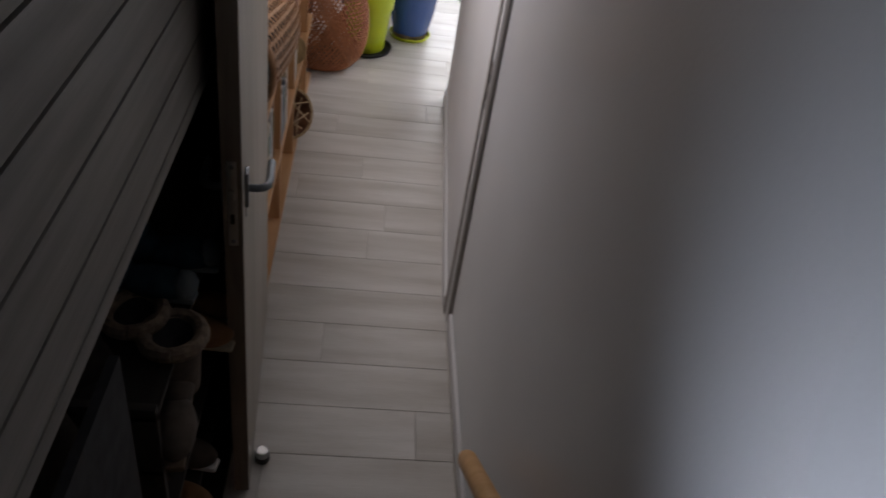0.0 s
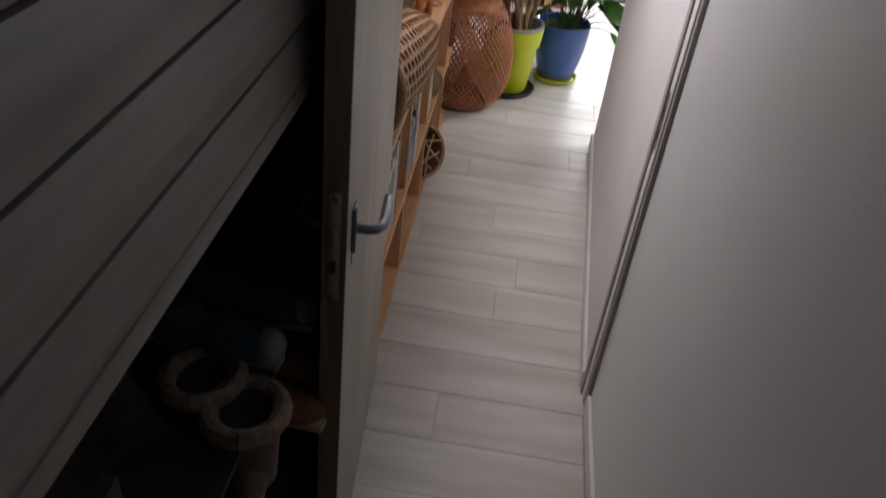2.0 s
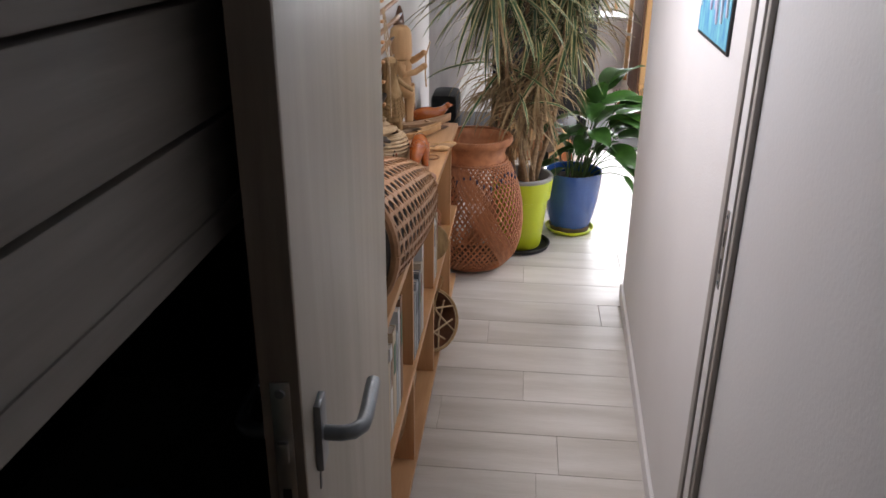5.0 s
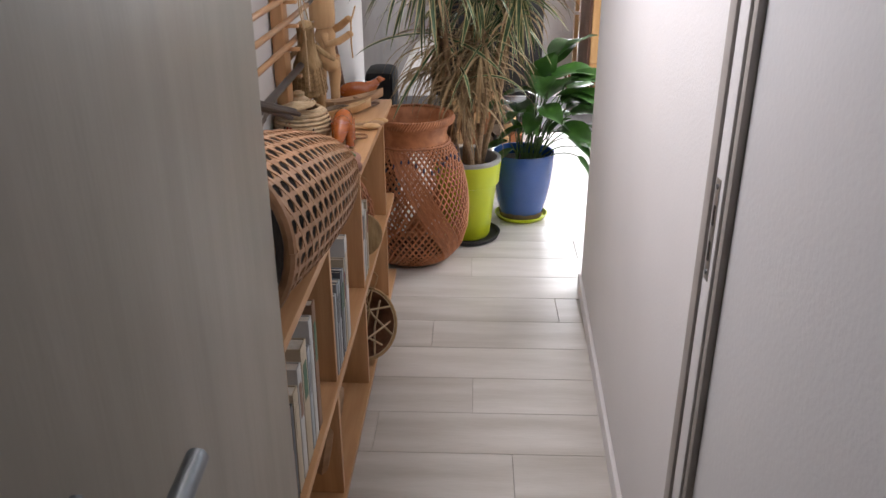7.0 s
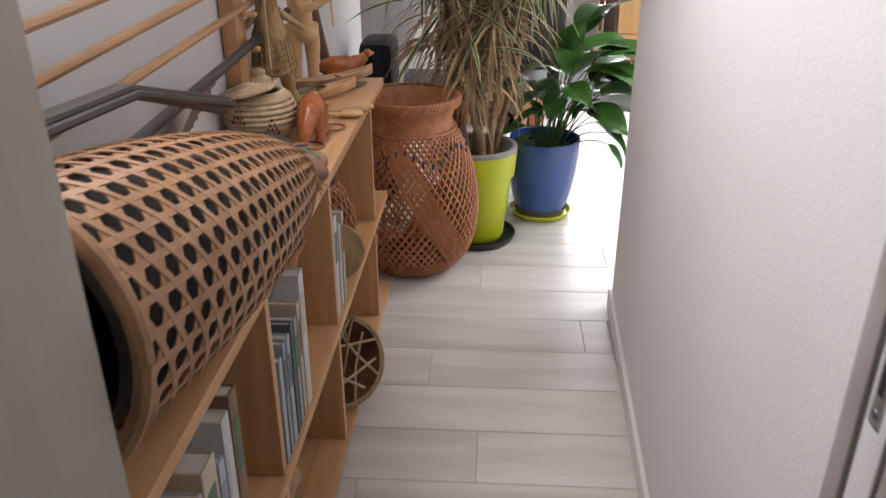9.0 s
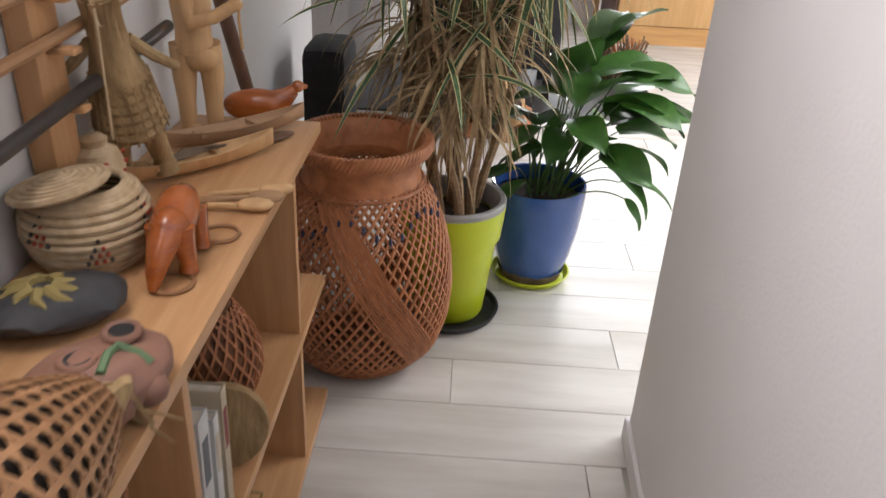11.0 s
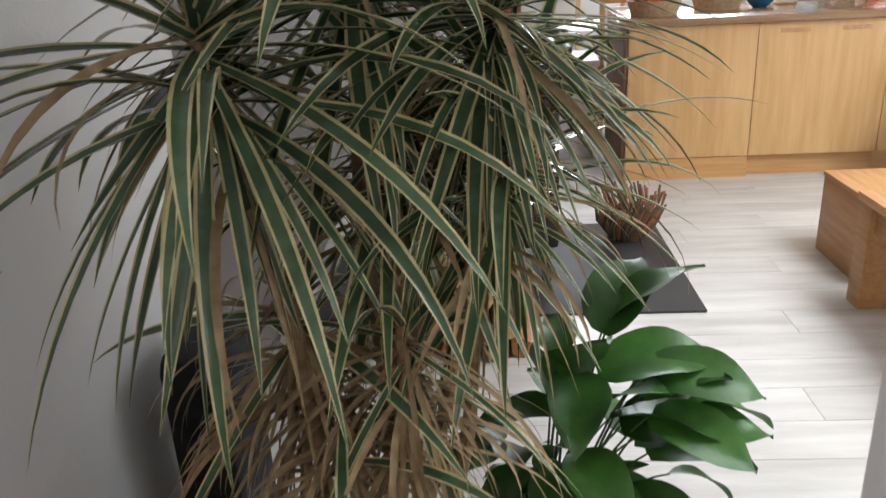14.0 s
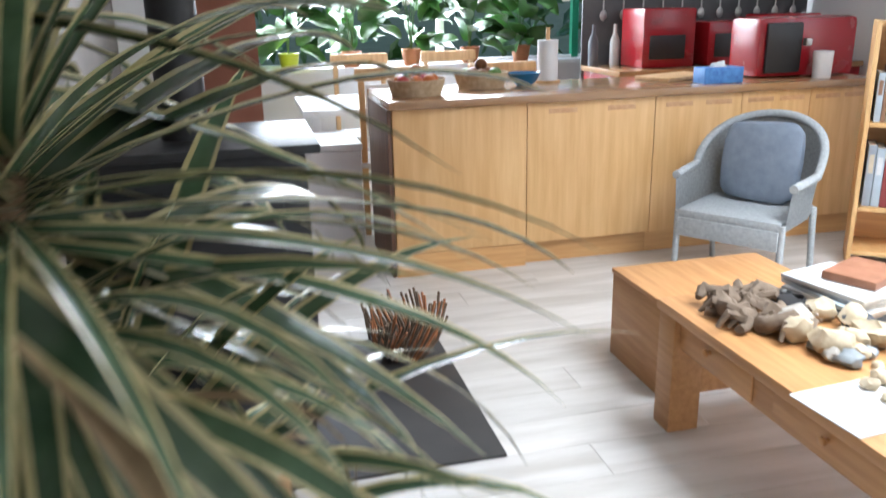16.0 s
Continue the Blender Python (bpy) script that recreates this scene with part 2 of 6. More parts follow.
# boarded side wall over the closet
panel = tagged(new("boarded_wall"), "whitewashed horizontal wooden board wall above a dark closet", "wall", kind="structure")
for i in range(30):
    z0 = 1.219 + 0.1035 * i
    # rows 7 to 15 leave an unseen gap for the added stair lamp
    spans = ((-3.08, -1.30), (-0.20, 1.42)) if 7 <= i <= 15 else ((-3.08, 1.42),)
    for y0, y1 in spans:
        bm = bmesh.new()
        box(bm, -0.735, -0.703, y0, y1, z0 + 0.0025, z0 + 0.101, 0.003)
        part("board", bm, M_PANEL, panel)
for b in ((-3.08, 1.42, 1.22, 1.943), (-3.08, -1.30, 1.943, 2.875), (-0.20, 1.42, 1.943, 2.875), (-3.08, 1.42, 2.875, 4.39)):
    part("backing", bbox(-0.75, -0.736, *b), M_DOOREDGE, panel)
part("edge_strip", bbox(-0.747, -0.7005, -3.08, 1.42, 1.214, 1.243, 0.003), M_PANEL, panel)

# door frame on the latch side and its far side
frame_e = tagged(new("door_frame"), "white door frame with dark seals and a steel strike plate", "door frame", kind="structure")
part("jamb", bbox(-0.051, -0.002, 1.737, 1.775, 0.0, 2.07, 0.002), M_WALL, frame_e)
part("seal", bbox(-0.056, -0.003, 1.7755, 1.804, 0.0, 2.07, 0.003), M_SEAL, frame_e, "grey-brown rubber seal")
part("seal", bbox(-0.047, -0.003, 1.720, 1.7365, 0.0, 2.07, 0.003), M_SEAL, frame_e, "grey-brown rubber seal")
part("jamb", bbox(-0.748, -0.712, 1.742, 1.774, 0.0, 2.07, 0.002), M_WALL, frame_e)
part("head", bbox(-0.711, -0.0565, 1.742, 1.80, 2.03, 2.07, 0.002), M_WALL, frame_e)
strike = part("strike_plate", bbox(-0.0525, -0.0508, 1.749, 1.766, 0.845, 1.0, 0.0006), M_STEEL, frame_e, "steel strike plate with two slots")
for z in (0.875, 0.93):
    part("slot", bbox(-0.0530, -0.0524, 1.7535, 1.7615, z, z + 0.030), M_BLACK, strike)
for z in (0.857, 0.988):
    bm = bmesh.new()
    lathe(bm, [(0.0045, 0), (0.0038, 0.0014)], 12, Matrix.Translation((-0.0525, 1.7575, z)) @ pose(0, 0, 0, 0, -90))
    part("screw", bm, M_HANDLE, strike)

# skirting of the hall and stairwell
for a, b, x in ((1.81, 3.468, 0.014), (0.75, 1.716, -0.048)):
    bm = bmesh.new()
    box(bm, x, x + 0.0125, a, b, 0.0, 0.058, 0.004)
    if a > 1.8:
        askew(bm)
    setting("baseboard", bm, M_WALL, "low white painted skirting board", "skirting")

# ---- the door ----
DX0, DX1, DY0, DY1 = -0.672, -0.632, 0.992, 1.735
DM = (DX0 + DX1) / 2
door = tagged(new("door_1"), "cream painted flush door standing open along the passage", "door", kind="structure")
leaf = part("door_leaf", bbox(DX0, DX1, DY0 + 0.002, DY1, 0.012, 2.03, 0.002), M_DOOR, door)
part("door_edge", bbox(DX0 + 0.001, DX1 - 0.001, DY0 - 0.001, DY0 + 0.003, 0.013, 2.029), M_DOOREDGE, door, "bare brown wooden door edge")
fore = part("latch_plate", bbox(DM - 0.0095, DM + 0.0095, DY0 - 0.003, DY0, 0.872, 1.078, 0.001), M_STEEL, door, "steel latch plate with two screws")
part("latch", bbox(DM - 0.006, DM + 0.005, DY0 - 0.009, DY0 - 0.002, 0.988, 1.012, 0.002), M_STEEL, fore)
part("bolt_slot", bbox(DM - 0.005, DM + 0.004, DY0 - 0.0035, DY0 - 0.0025, 0.928, 0.953), M_BLACK, fore)
for z in (0.884, 1.066):
    bm = bmesh.new()
    lathe(bm, [(0.0055, 0), (0.0045, 0.002)], 12, Matrix.Translation((DM, DY0 - 0.003, z)) @ pose(0, 0, 0, 90))
    part("screw", bm, M_HANDLE, fore)
for s, x in ((1, DX1), (-1, DX0)):
    bm = bmesh.new()
    y = DY0 + 0.060
    box(bm, min(x, x + s * 0.008), max(x, x + s * 0.008), y - 0.016, y + 0.016, 0.938, 1.020, 0.002)
    hp = part("handle_plate", bm, M_HANDLE, door)
    bm = bmesh.new()
    tube(bm, [(x, y, 0.978), (x + s * 0.026, y, 0.977), (x + s * 0.038, y + 0.004, 0.977), (x + s * 0.046, y + 0.016, 0.976), (x + s * 0.048, y + 0.034, 0.976), (x + s * 0.047, y + 0.108, 0.974)], 0.0088, 14)
    part("lever", bm, M_HANDLE, hp, "grey metal door lever")
    part("keyhole", bbox(min(x, x + s * 0.001), max(x, x + s * 0.001), y - 0.004, y + 0.004, 0.905, 0.925, 0.0004), M_BLACK, door)
door.matrix_world = Matrix.Translation((DX1, DY0, 0)) @ pose(0, 0, 0, 0, 0, 3.7) @ Matrix.Translation((-DX1, -DY0, 0))
stop = thing("door_stop", (-0.612, 1.105, 0), "round black rubber door stop with a steel cap", "door stop")
bm = bmesh.new()
lathe(bm, [(0.021, 0), (0.022, 0.004), (0.021, 0.022)], 20)
part("rubber_foot", bm, M_BLACK, stop)
bm = bmesh.new()
lathe(bm, [(0.0195, 0.022), (0.0195, 0.038), (0.016, 0.042)], 20)
part("cap", bm, M_STEEL, stop)

# ---- the low shelf ----
SH0, SH1, SF = 1.779, 3.525, -0.692
shelf = thing("low_shelf", (XL + 0.14, 2.68, 0), "low open beech shelf along the wall, filled with books and crafts", "shelf")


def on_shelf(name, x0, x1, y0, y1, z0, z1, material, bev=0.002):
    bm = bmesh.new()
    box(bm, x0 - (XL + 0.14), x1 - (XL + 0.14), y0 - 2.68, y1 - 2.68, z0, z1, bev)
    return part(name, bm, material, shelf)


for z in (0.714, 0.357, 0.040):
    on_shelf("board", XL + 0.004, SF, SH0, SH1, z - 0.022, z, M_BEECH)
for z0, z1 in ((0.357, 0.692), (0.040, 0.335)):
    for y in (1.781, 2.215, 2.70, 3.285):
        on_shelf("divider", XL + 0.004, SF - 0.006, y, y + 0.02, z0, z1, M_BEECHV)
for y in (1.88, 2.215, 2.70, 3.285):
    on_shelf("foot", XL + 0.02, SF - 0.03, y, y + 0.02, 0.0, 0.018, M_BEECHV)

# ---- kitchen counter ----
CX0, CX1, CY = 0.59, 3.42, 7.565
units = [CX0, 1.305, 2.036, 2.562, 3.0, CX1]
for i, (a, b) in enumerate(zip(units, units[1:])):
    cab = thing("base_cabinet", ((a + b) / 2, CY + 0.3, 0), "birch kitchen base cabinet with plain fronts", "cabinet", "kitchen base cabinets")
    w = (b - a) / 2
    part("body", bbox(-w + 0.001, w - 0.001, -0.28, 0.3, 0.125, 0.885), M_CAB, cab)
    part("plinth", bbox(-w + 0.001, w - 0.001, -0.298 if i == 0 else -0.255, 0.28, 0.0, 0.123), M_CABP, cab)
    x0, x1 = -w + 0.002, w - 0.002
    front = part("cabinet_door", bbox(x0, x1, -0.30, -0.281, 0.128, 0.882, 0.002), M_CAB, cab)
    for k in range(2 if i else 0):
        xm = x0 + (x1 - x0) * (0.27 + 0.46 * k)
        part("grip_strip", bbox(xm - 0.08, xm + 0.08, -0.3025, -0.3, 0.825, 0.850, 0.001), M_BEECH, front)
worktop = tagged(part("worktop", bbox(CX0 - 0.02, CX1, CY - 0.035, CY + 0.66, 0.888, 0.928, 0.004), M_TOP), "brown oak kitchen worktop", "worktop")

# ---- hearth, stove, column ----
hearth = tagged(part("hearth_slab", bbox(-0.965, 0.605, 5.775, 6.80, 0.0005, 0.012, 0.003), M_HEARTH), "flat black slate hearth slab on the floor", "hearth")
stove = thing("wood_stove", (-0.30, 6.30, 0.012), "black cast iron wood stove with a glass door", "stove")
part("body", bbox(-0.36, 0.36, -0.24, 0.24, 0.16, 0.96, 0.02), M_IRON, stove)
part("top_plate", bbox(-0.40, 0.40, -0.28, 0.28, 0.962, 0.99, 0.006), M_IRON, stove)
for x in (-0.33, 0.29):
    for y in (-0.21, 0.17):
        part("leg", bbox(x, x + 0.04, y, y + 0.04, 0, 0.16, 0.004), M_IRON, stove)
sd = part("stove_door", bbox(-0.28, 0.28, -0.262, -0.241, 0.30, 0.86, 0.006), M_IRON, stove)
part("glass", bbox(-0.22, 0.22, -0.268, -0.263, 0.38, 0.80), M_BLACK, sd)
bm = bmesh.new()
tube(bm, [(0, 0, 0.99), (0, 0, ZC - 0.015)], 0.075, 24)
part("flue_pipe", bm, M_IRON, stove)
slab("chimney_column", M_TERRA, "terracotta rendered column", "column", (-0.33, -0.04, 7.0, 7.25, -0.006, ZC - 0.002))

# ---- materials of the small things ----
M_WICKER = mat("red_brown_cane", (0.50, 0.205, 0.085), (0.32, 0.115, 0.045), 0.5, 25, vary=0.12)
# cane for basket insides, its colour darkened for the shade within
M_WICKIN = mat("shade_toned_inner_cane", (0.24, 0.11, 0.055), (0.13, 0.055, 0.03), 0.8, 30, bump=0.6)
M_NAVY = mat("navy_dyed_cane", (0.05, 0.05, 0.10), rough=0.7)
M_CANE = mat("pale_split_cane", (0.41, 0.215, 0.105), (0.27, 0.135, 0.06), 0.5, 30)
M_STRAW = mat("coiled_straw", (0.56, 0.43, 0.28), (0.42, 0.30, 0.17), 0.75, 40, bump=0.5)
M_FIBRE = mat("raw_palm_fibre", (0.44, 0.30, 0.15), (0.26, 0.17, 0.08), 0.85, 60, (1, 1, 0.25), 0.8)
M_REDST = mat("red_stitching", (0.40, 0.06, 0.03), rough=0.8)
M_BLKST = mat("black_stitching", (0.05, 0.045, 0.04), rough=0.8)
M_BALSA = wood("pale_carved_wood", (0.66, 0.42, 0.21), (0.52, 0.31, 0.14), 2, 0.55, 0.03)
M_BOAT = wood("grey_brown_carved_wood", (0.46, 0.28, 0.16), (0.34, 0.20, 0.10), 0, 0.6, 0.1)
M_RED = mat("polished_red_wood", (0.46, 0.13, 0.028), (0.30, 0.07, 0.015), 0.25, 14, (1, 1, 4), 0.05, coat=0.5)
M_ROD = wood("cane_spear_shaft", (0.42, 0.24, 0.12), (0.30, 0.16, 0.075), 1, 0.5)
M_DARKROD = wood("blackened_palm_wood", (0.05, 0.042, 0.04), (0.03, 0.026, 0.025), 1, 0.4)
M_PADDLE = wood("brown_hardwood", (0.17, 0.085, 0.05), (0.11, 0.055, 0.03), 2, 0.5)
M_STONE = mat("painted_black_stone", (0.06, 0.06, 0.065), (0.03, 0.03, 0.035), 0.6, 18)
M_YPAINT = mat("dull_yellow_paint", (0.34, 0.26, 0.09), rough=0.7)
M_CLAY = mat("brown_fired_clay", (0.30, 0.15, 0.10), (0.22, 0.11, 0.08), 0.6, 20)
M_ORCLAY = mat("orange_terracotta", (0.42, 0.17, 0.07), (0.34, 0.13, 0.05), 0.6, 14)
M_GPAINT = mat("dull_green_paint", (0.12, 0.20, 0.10), rough=0.7)
M_PAPER = mat("book_page_block", (0.72, 0.68, 0.60), (0.62, 0.57, 0.48), 0.85, 60, (1, 1, 1))
M_WHITE = mat("white_glazed_paper", (0.80, 0.80, 0.80), (0.72, 0.72, 0.73), 0.5, 8, bump=0.05)
M_FEATHER = mat("grey_brown_feather", (0.24, 0.20, 0.17), (0.12, 0.10, 0.085), 0.8, 40)
M_CANEST = mat("dracaena_stem", (0.34, 0.22, 0.12), (0.22, 0.14, 0.075), 0.8, 30, (1, 1, 3), 0.6)
M_LGREEN = mat("variegated_leaf_centre", (0.088, 0.150, 0.080), (0.050, 0.092, 0.046), 0.22, 25, vary=0.35)
M_LCREAM = mat("variegated_leaf_margin", (0.64, 0.57, 0.31), (0.50, 0.43, 0.20), 0.30, 25, vary=0.2)
M_DRY = mat("dry_leaf", (0.36, 0.26, 0.14), (0.20, 0.135, 0.07), 0.8, 30, vary=0.3)
M_LILY = mat("broad_green_leaf", (0.055, 0.160, 0.024), (0.026, 0.085, 0.014), 0.42, 14, vary=0.35)
M_LSTEM = mat("green_leaf_stem", (0.06, 0.12, 0.03), rough=0.5)
for mm in (M_LGREEN, M_LCREAM, M_LILY):
    mm.node_tree.nodes["Principled BSDF"].inputs["Transmission Weight"].default_value = 0.0
    mm.node_tree.nodes["Principled BSDF"].inputs["Subsurface Weight"].default_value = 0.0
M_LOOM = mat("grey_blue_woven_loom", (0.40, 0.42, 0.425), (0.31, 0.33, 0.335), 0.7, 60, bump=0.6, fine=220)
M_CUSH = mat("blue_grey_cotton", (0.20, 0.235, 0.29), (0.16, 0.19, 0.24), 0.9, 20, bump=0.4, fine=300)
M_REDP = mat("red_enamel", (0.33, 0.012, 0.02), (0.27, 0.01, 0.015), 0.25, 6, bump=0.0)
M_LBLUE = mat("blue_printed_card", (0.05, 0.17, 0.50), (0.10, 0.30, 0.65), 0.5, 40)
M_BOWL = mat("turquoise_blue_glaze", (0.02, 0.16, 0.34), rough=0.2)
M_LEATHER = mat("tan_leather_cover", (0.30, 0.13, 0.07), (0.24, 0.10, 0.05), 0.5, 25)
M_SHELLS = mat("pale_stone", (0.45, 0.41, 0.35), (0.30, 0.27, 0.23), 0.6, 25, vary=0.35)
M_HOLES = mat("near_black_hole_tone", (0.035, 0.026, 0.02), (0.018, 0.013, 0.01), 0.95, 40, bump=0.6)
M_BARK = mat("driftwood", (0.22, 0.16, 0.11), (0.13, 0.09, 0.06), 0.85, 25, bump=0.6)
M_FUR = mat("pale_brown_sheepskin", (0.26, 0.19, 0.13), (0.14, 0.10, 0.07), 0.95, 60, bump=1.0)
M_BOOT = mat("taupe_suede", (0.11, 0.085, 0.065), (0.075, 0.058, 0.045), 0.9, 30)
M_SHOE = mat("tan_nubuck", (0.20, 0.095, 0.035), (0.14, 0.065, 0.022), 0.8, 25)
M_SOLE = mat("cream_rubber", (0.48, 0.42, 0.30), rough=0.7)
M_TEAL = mat("teal_felt", (0.018, 0.05, 0.07), (0.012, 0.03, 0.045), 0.9, 25)
M_TOE = mat("pale_grey_felt", (0.16, 0.19, 0.20), rough=0.9)
M_PINK = mat("pink_canvas", (0.42, 0.05, 0.12), rough=0.8)
M_COAT = mat("brown_wool_coat", (0.06, 0.048, 0.036), (0.035, 0.028, 0.022), 0.95, 20, bump=0.6)
M_GOLD = mat("brass_rivet", (0.65, 0.48, 0.22), rough=0.3, metal=1.0)

# ---- tall open-weave basket ----
BP = [(0.110, 0.0), (0.160, 0.020), (0.201, 0.070), (0.222, 0.140), (0.228, 0.215), (0.222, 0.300), (0.203, 0.385), (0.175, 0.450), (0.147, 0.500), (0.138, 0.525), (0.147, 0.555), (0.160, 0.582)]


def profile(rings, s):
    f = s * (len(rings) - 1)
    i = min(int(f), len(rings) - 2)
    k = f - i
    return rings[i][0] * (1 - k) + rings[i + 1][0] * k, rings[i][1] * (1 - k) + rings[i + 1][1] * k


tallb = thing("woven_basket", (-0.640, 3.755, 0.003), "tall red-brown open-weave cane basket with a flared rim", "basket")
bm = bmesh.new()
lathe(bm, [(0.002, 0.010), (0.098, 0.008), (0.108, 0.001), (0.148, 0.020), (0.142, 0.023), (0.095, 0.014)], 40, close=False)
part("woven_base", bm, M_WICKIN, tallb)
for s in (1, -1):
    for k in range(54):
        pts = []
        for j in range(25):
            r, z = profile(BP, j / 24 * 0.74)
            a = 2 * math.pi * k / 54 + s * j / 24 * 2.0
            pts.append(((r + 0.001 * s) * math.cos(a), (r + 0.001 * s) * math.sin(a), z))
        bm = bmesh.new()
        tube(bm, pts, 0.0040, 5, False)
        part("strand", bm, M_WICKER, tallb)
for k in range(3):
    for w in range(13):
        pts = []
        for j in range(19):
            r, z = profile(BP, 0.70 - 0.62 * j / 18)
            a = 2 * math.pi * k / 3 + w * 0.034 + j / 18 * 1.5
            pts.append(((r + 0.004) * math.cos(a), (r + 0.004) * math.sin(a), z))
        bm = bmesh.new()
        tube(bm, pts, 0.0032, 4, False)
        part("band_strand", bm, M_WICKER, tallb)
for s in (0.02, 0.08, 0.72):
    r, z = profile(BP, s)
    bm = bmesh.new()
    tube(bm, [((r + 0.003) * math.cos(a / 20 * math.pi), (r + 0.003) * math.sin(a / 20 * math.pi), z) for a in range(41)], 0.005, 6)
    part("hoop", bm, M_WICKER, tallb)
bm = bmesh.new()
lathe(bm, [(r, z) for r, z in BP[8:]] + [(0.165, 0.590), (0.160, 0.60), (0.151, 0.594), (0.141, 0.565), (0.132, 0.53)], 44, close=False)
part("collar", bm, M_WICKER, tallb, "tightly woven red-brown collar")
bm = bmesh.new()
for k in range(90):
    a = 2 * math.pi * k / 90
    tube(bm, [(0.161 * math.cos(a), 0.161 * math.sin(a), 0.574), (0.168 * math.cos(a + 0.06), 0.168 * math.sin(a + 0.06), 0.588), (0.164 * math.cos(a + 0.12), 0.164 * math.sin(a + 0.12), 0.601), (0.153 * math.cos(a + 0.17), 0.153 * math.sin(a + 0.17), 0.599)], 0.0056, 6)
part("rim_braid", bm, M_WICKER, tallb)
bm = bmesh.new()
for k in range(40):
    r, z = profile(BP, 0.615 + 0.03 * math.sin(k * 0.9))
    a = 2 * math.pi * k / 40
    blob(bm, ((r + 0.004) * math.cos(a), (r + 0.004) * math.sin(a), z), (0.005, 0.005, 0.014), None, 1)
part("dyed_weave", bm, M_NAVY, tallb, "navy dyed zigzag weave")

# ---- the two plant pots ----
lime = thing("plant_pot", (-0.42, 3.98, 0.002), "lime green plastic pot with a grey rim on a black saucer", "plant pot")
bm = bmesh.new()
lathe(bm, [(0.118, 0), (0.142, 0.004), (0.150, 0.022), (0.144, 0.024), (0.136, 0.008), (0.09, 0.007)], 40)
part("saucer", bm, M_BLACK, lime)
bm = bmesh.new()
lathe(bm, [(0.097, 0.009), (0.103, 0.02), (0.128, 0.252), (0.138, 0.256), (0.147, 0.345), (0.146, 0.352)], 44, close=False)
part("body", bm, M_LIME, lime)
bm = bmesh.new()
lathe(bm, [(0.1465, 0.350), (0.147, 0.362), (0.143, 0.367), (0.130, 0.366), (0.126, 0.358), (0.122, 0.31)], 44, close=False)
part("rim", bm, M_GREYRIM, lime)
bm = bmesh.new()
lathe(bm, [(0.1225, 0.305), (0.09, 0.315), (0.04, 0.318), (0.002, 0.32)], 30, close=False)
part("soil", bm, M_SOIL, lime)

bluep = thing("plant_pot", (-0.165, 4.225, 0.002), "blue glazed pot with a peeling foot on a lime saucer", "plant pot")
bm = bmesh.new()
lathe(bm, [(0.09, 0), (0.112, 0.004), (0.125, 0.022), (0.120, 0.024), (0.108, 0.008), (0.07, 0.007)], 40)
part("saucer", bm, M_LIME, bluep)
bm = bmesh.new()
lathe(bm, [(0.094, 0.009), (0.100, 0.03), (0.120, 0.10), (0.135, 0.18), (0.143, 0.26), (0.1445, 0.315), (0.142, 0.322), (0.136, 0.320), (0.132, 0.28)], 44, close=False)
part("body", bm, M_BLUE, bluep)
bm = bmesh.new()
loops = lathe(bm, [(0.0965, 0.010), (0.1020, 0.026), (0.1060, 0.040)], 60, close=False)
for i, v in enumerate(loops[-1]):
    k = noise.noise(Vector((i * 0.31, 3.0, 0.0)))
    v.co.z += 0.012 * k
    v.co.x *= 1 + 0.03 * k
    v.co.y *= 1 + 0.03 * k
part("worn_foot", bm, M_BARK, bluep, "brown worn and peeling foot")
bm = bmesh.new()
lathe(bm, [(0.133, 0.272), (0.09, 0.282), (0.03, 0.285), (0.002, 0.286)], 30, close=False)
part("soil", bm, M_SOIL, bluep)

# ---- dracaena ----


def strap_leaf(length, width, rise, droop, seed, dry=False):
    """A long leaf that leaves the stem at rise degrees and bends by droop; green with pale margins."""
    bm = bmesh.new()
    n, rows = 11, []
    x, z, ang = 0.0, 0.0, radians(rise)
    for i in range(n + 1):
        s = i / n
        w = width * (0.62 + 0.9 * s if s < 0.35 else (1.0 - ((s - 0.35) / 0.65) ** 2.2) * 0.93 + 0.02) * 0.5
        tw = 0.5 * math.sin(seed) * s + (1.2 * s * math.sin(seed * 3) if dry else 0)
        sway = 0.05 * length * math.sin(seed * 1.7) * s * s
        fold = 0.25 * w
        row = []
        for k, f in ((0, -1.0), (1, -0.66), (2, 0.0), (3, 0.66), (4, 1.0)):
            off = f * w
            up = fold * abs(f)
            row.append(bm.verts.new((x - off * math.sin(tw) * 0.3 - up * math.sin(ang), sway + off * math.cos(tw), z + off * math.sin(tw) + up * math.cos(ang))))
        rows.append(row)
        x += length / n * math.cos(ang)
        z += length / n * math.sin(ang)
        ang = max(ang - radians(droop) / n * (0.4 + 1.4 * s), radians(-86))
    for a, b in zip(rows, rows[1:]):
        for k in range(4):
            f = bm.faces.new((a[k], a[k + 1], b[k + 1], b[k]))
            f.material_index = 0 if dry else (1 if k in (0, 3) else 0)
    me = bpy.data.meshes.new("leaf")
    bm.to_mesh(me)
    bm.free()
    for mm in ([M_DRY] if dry else [M_LGREEN, M_LCREAM]):
        me.materials.append(mm)
    me.shade_smooth()
    return me


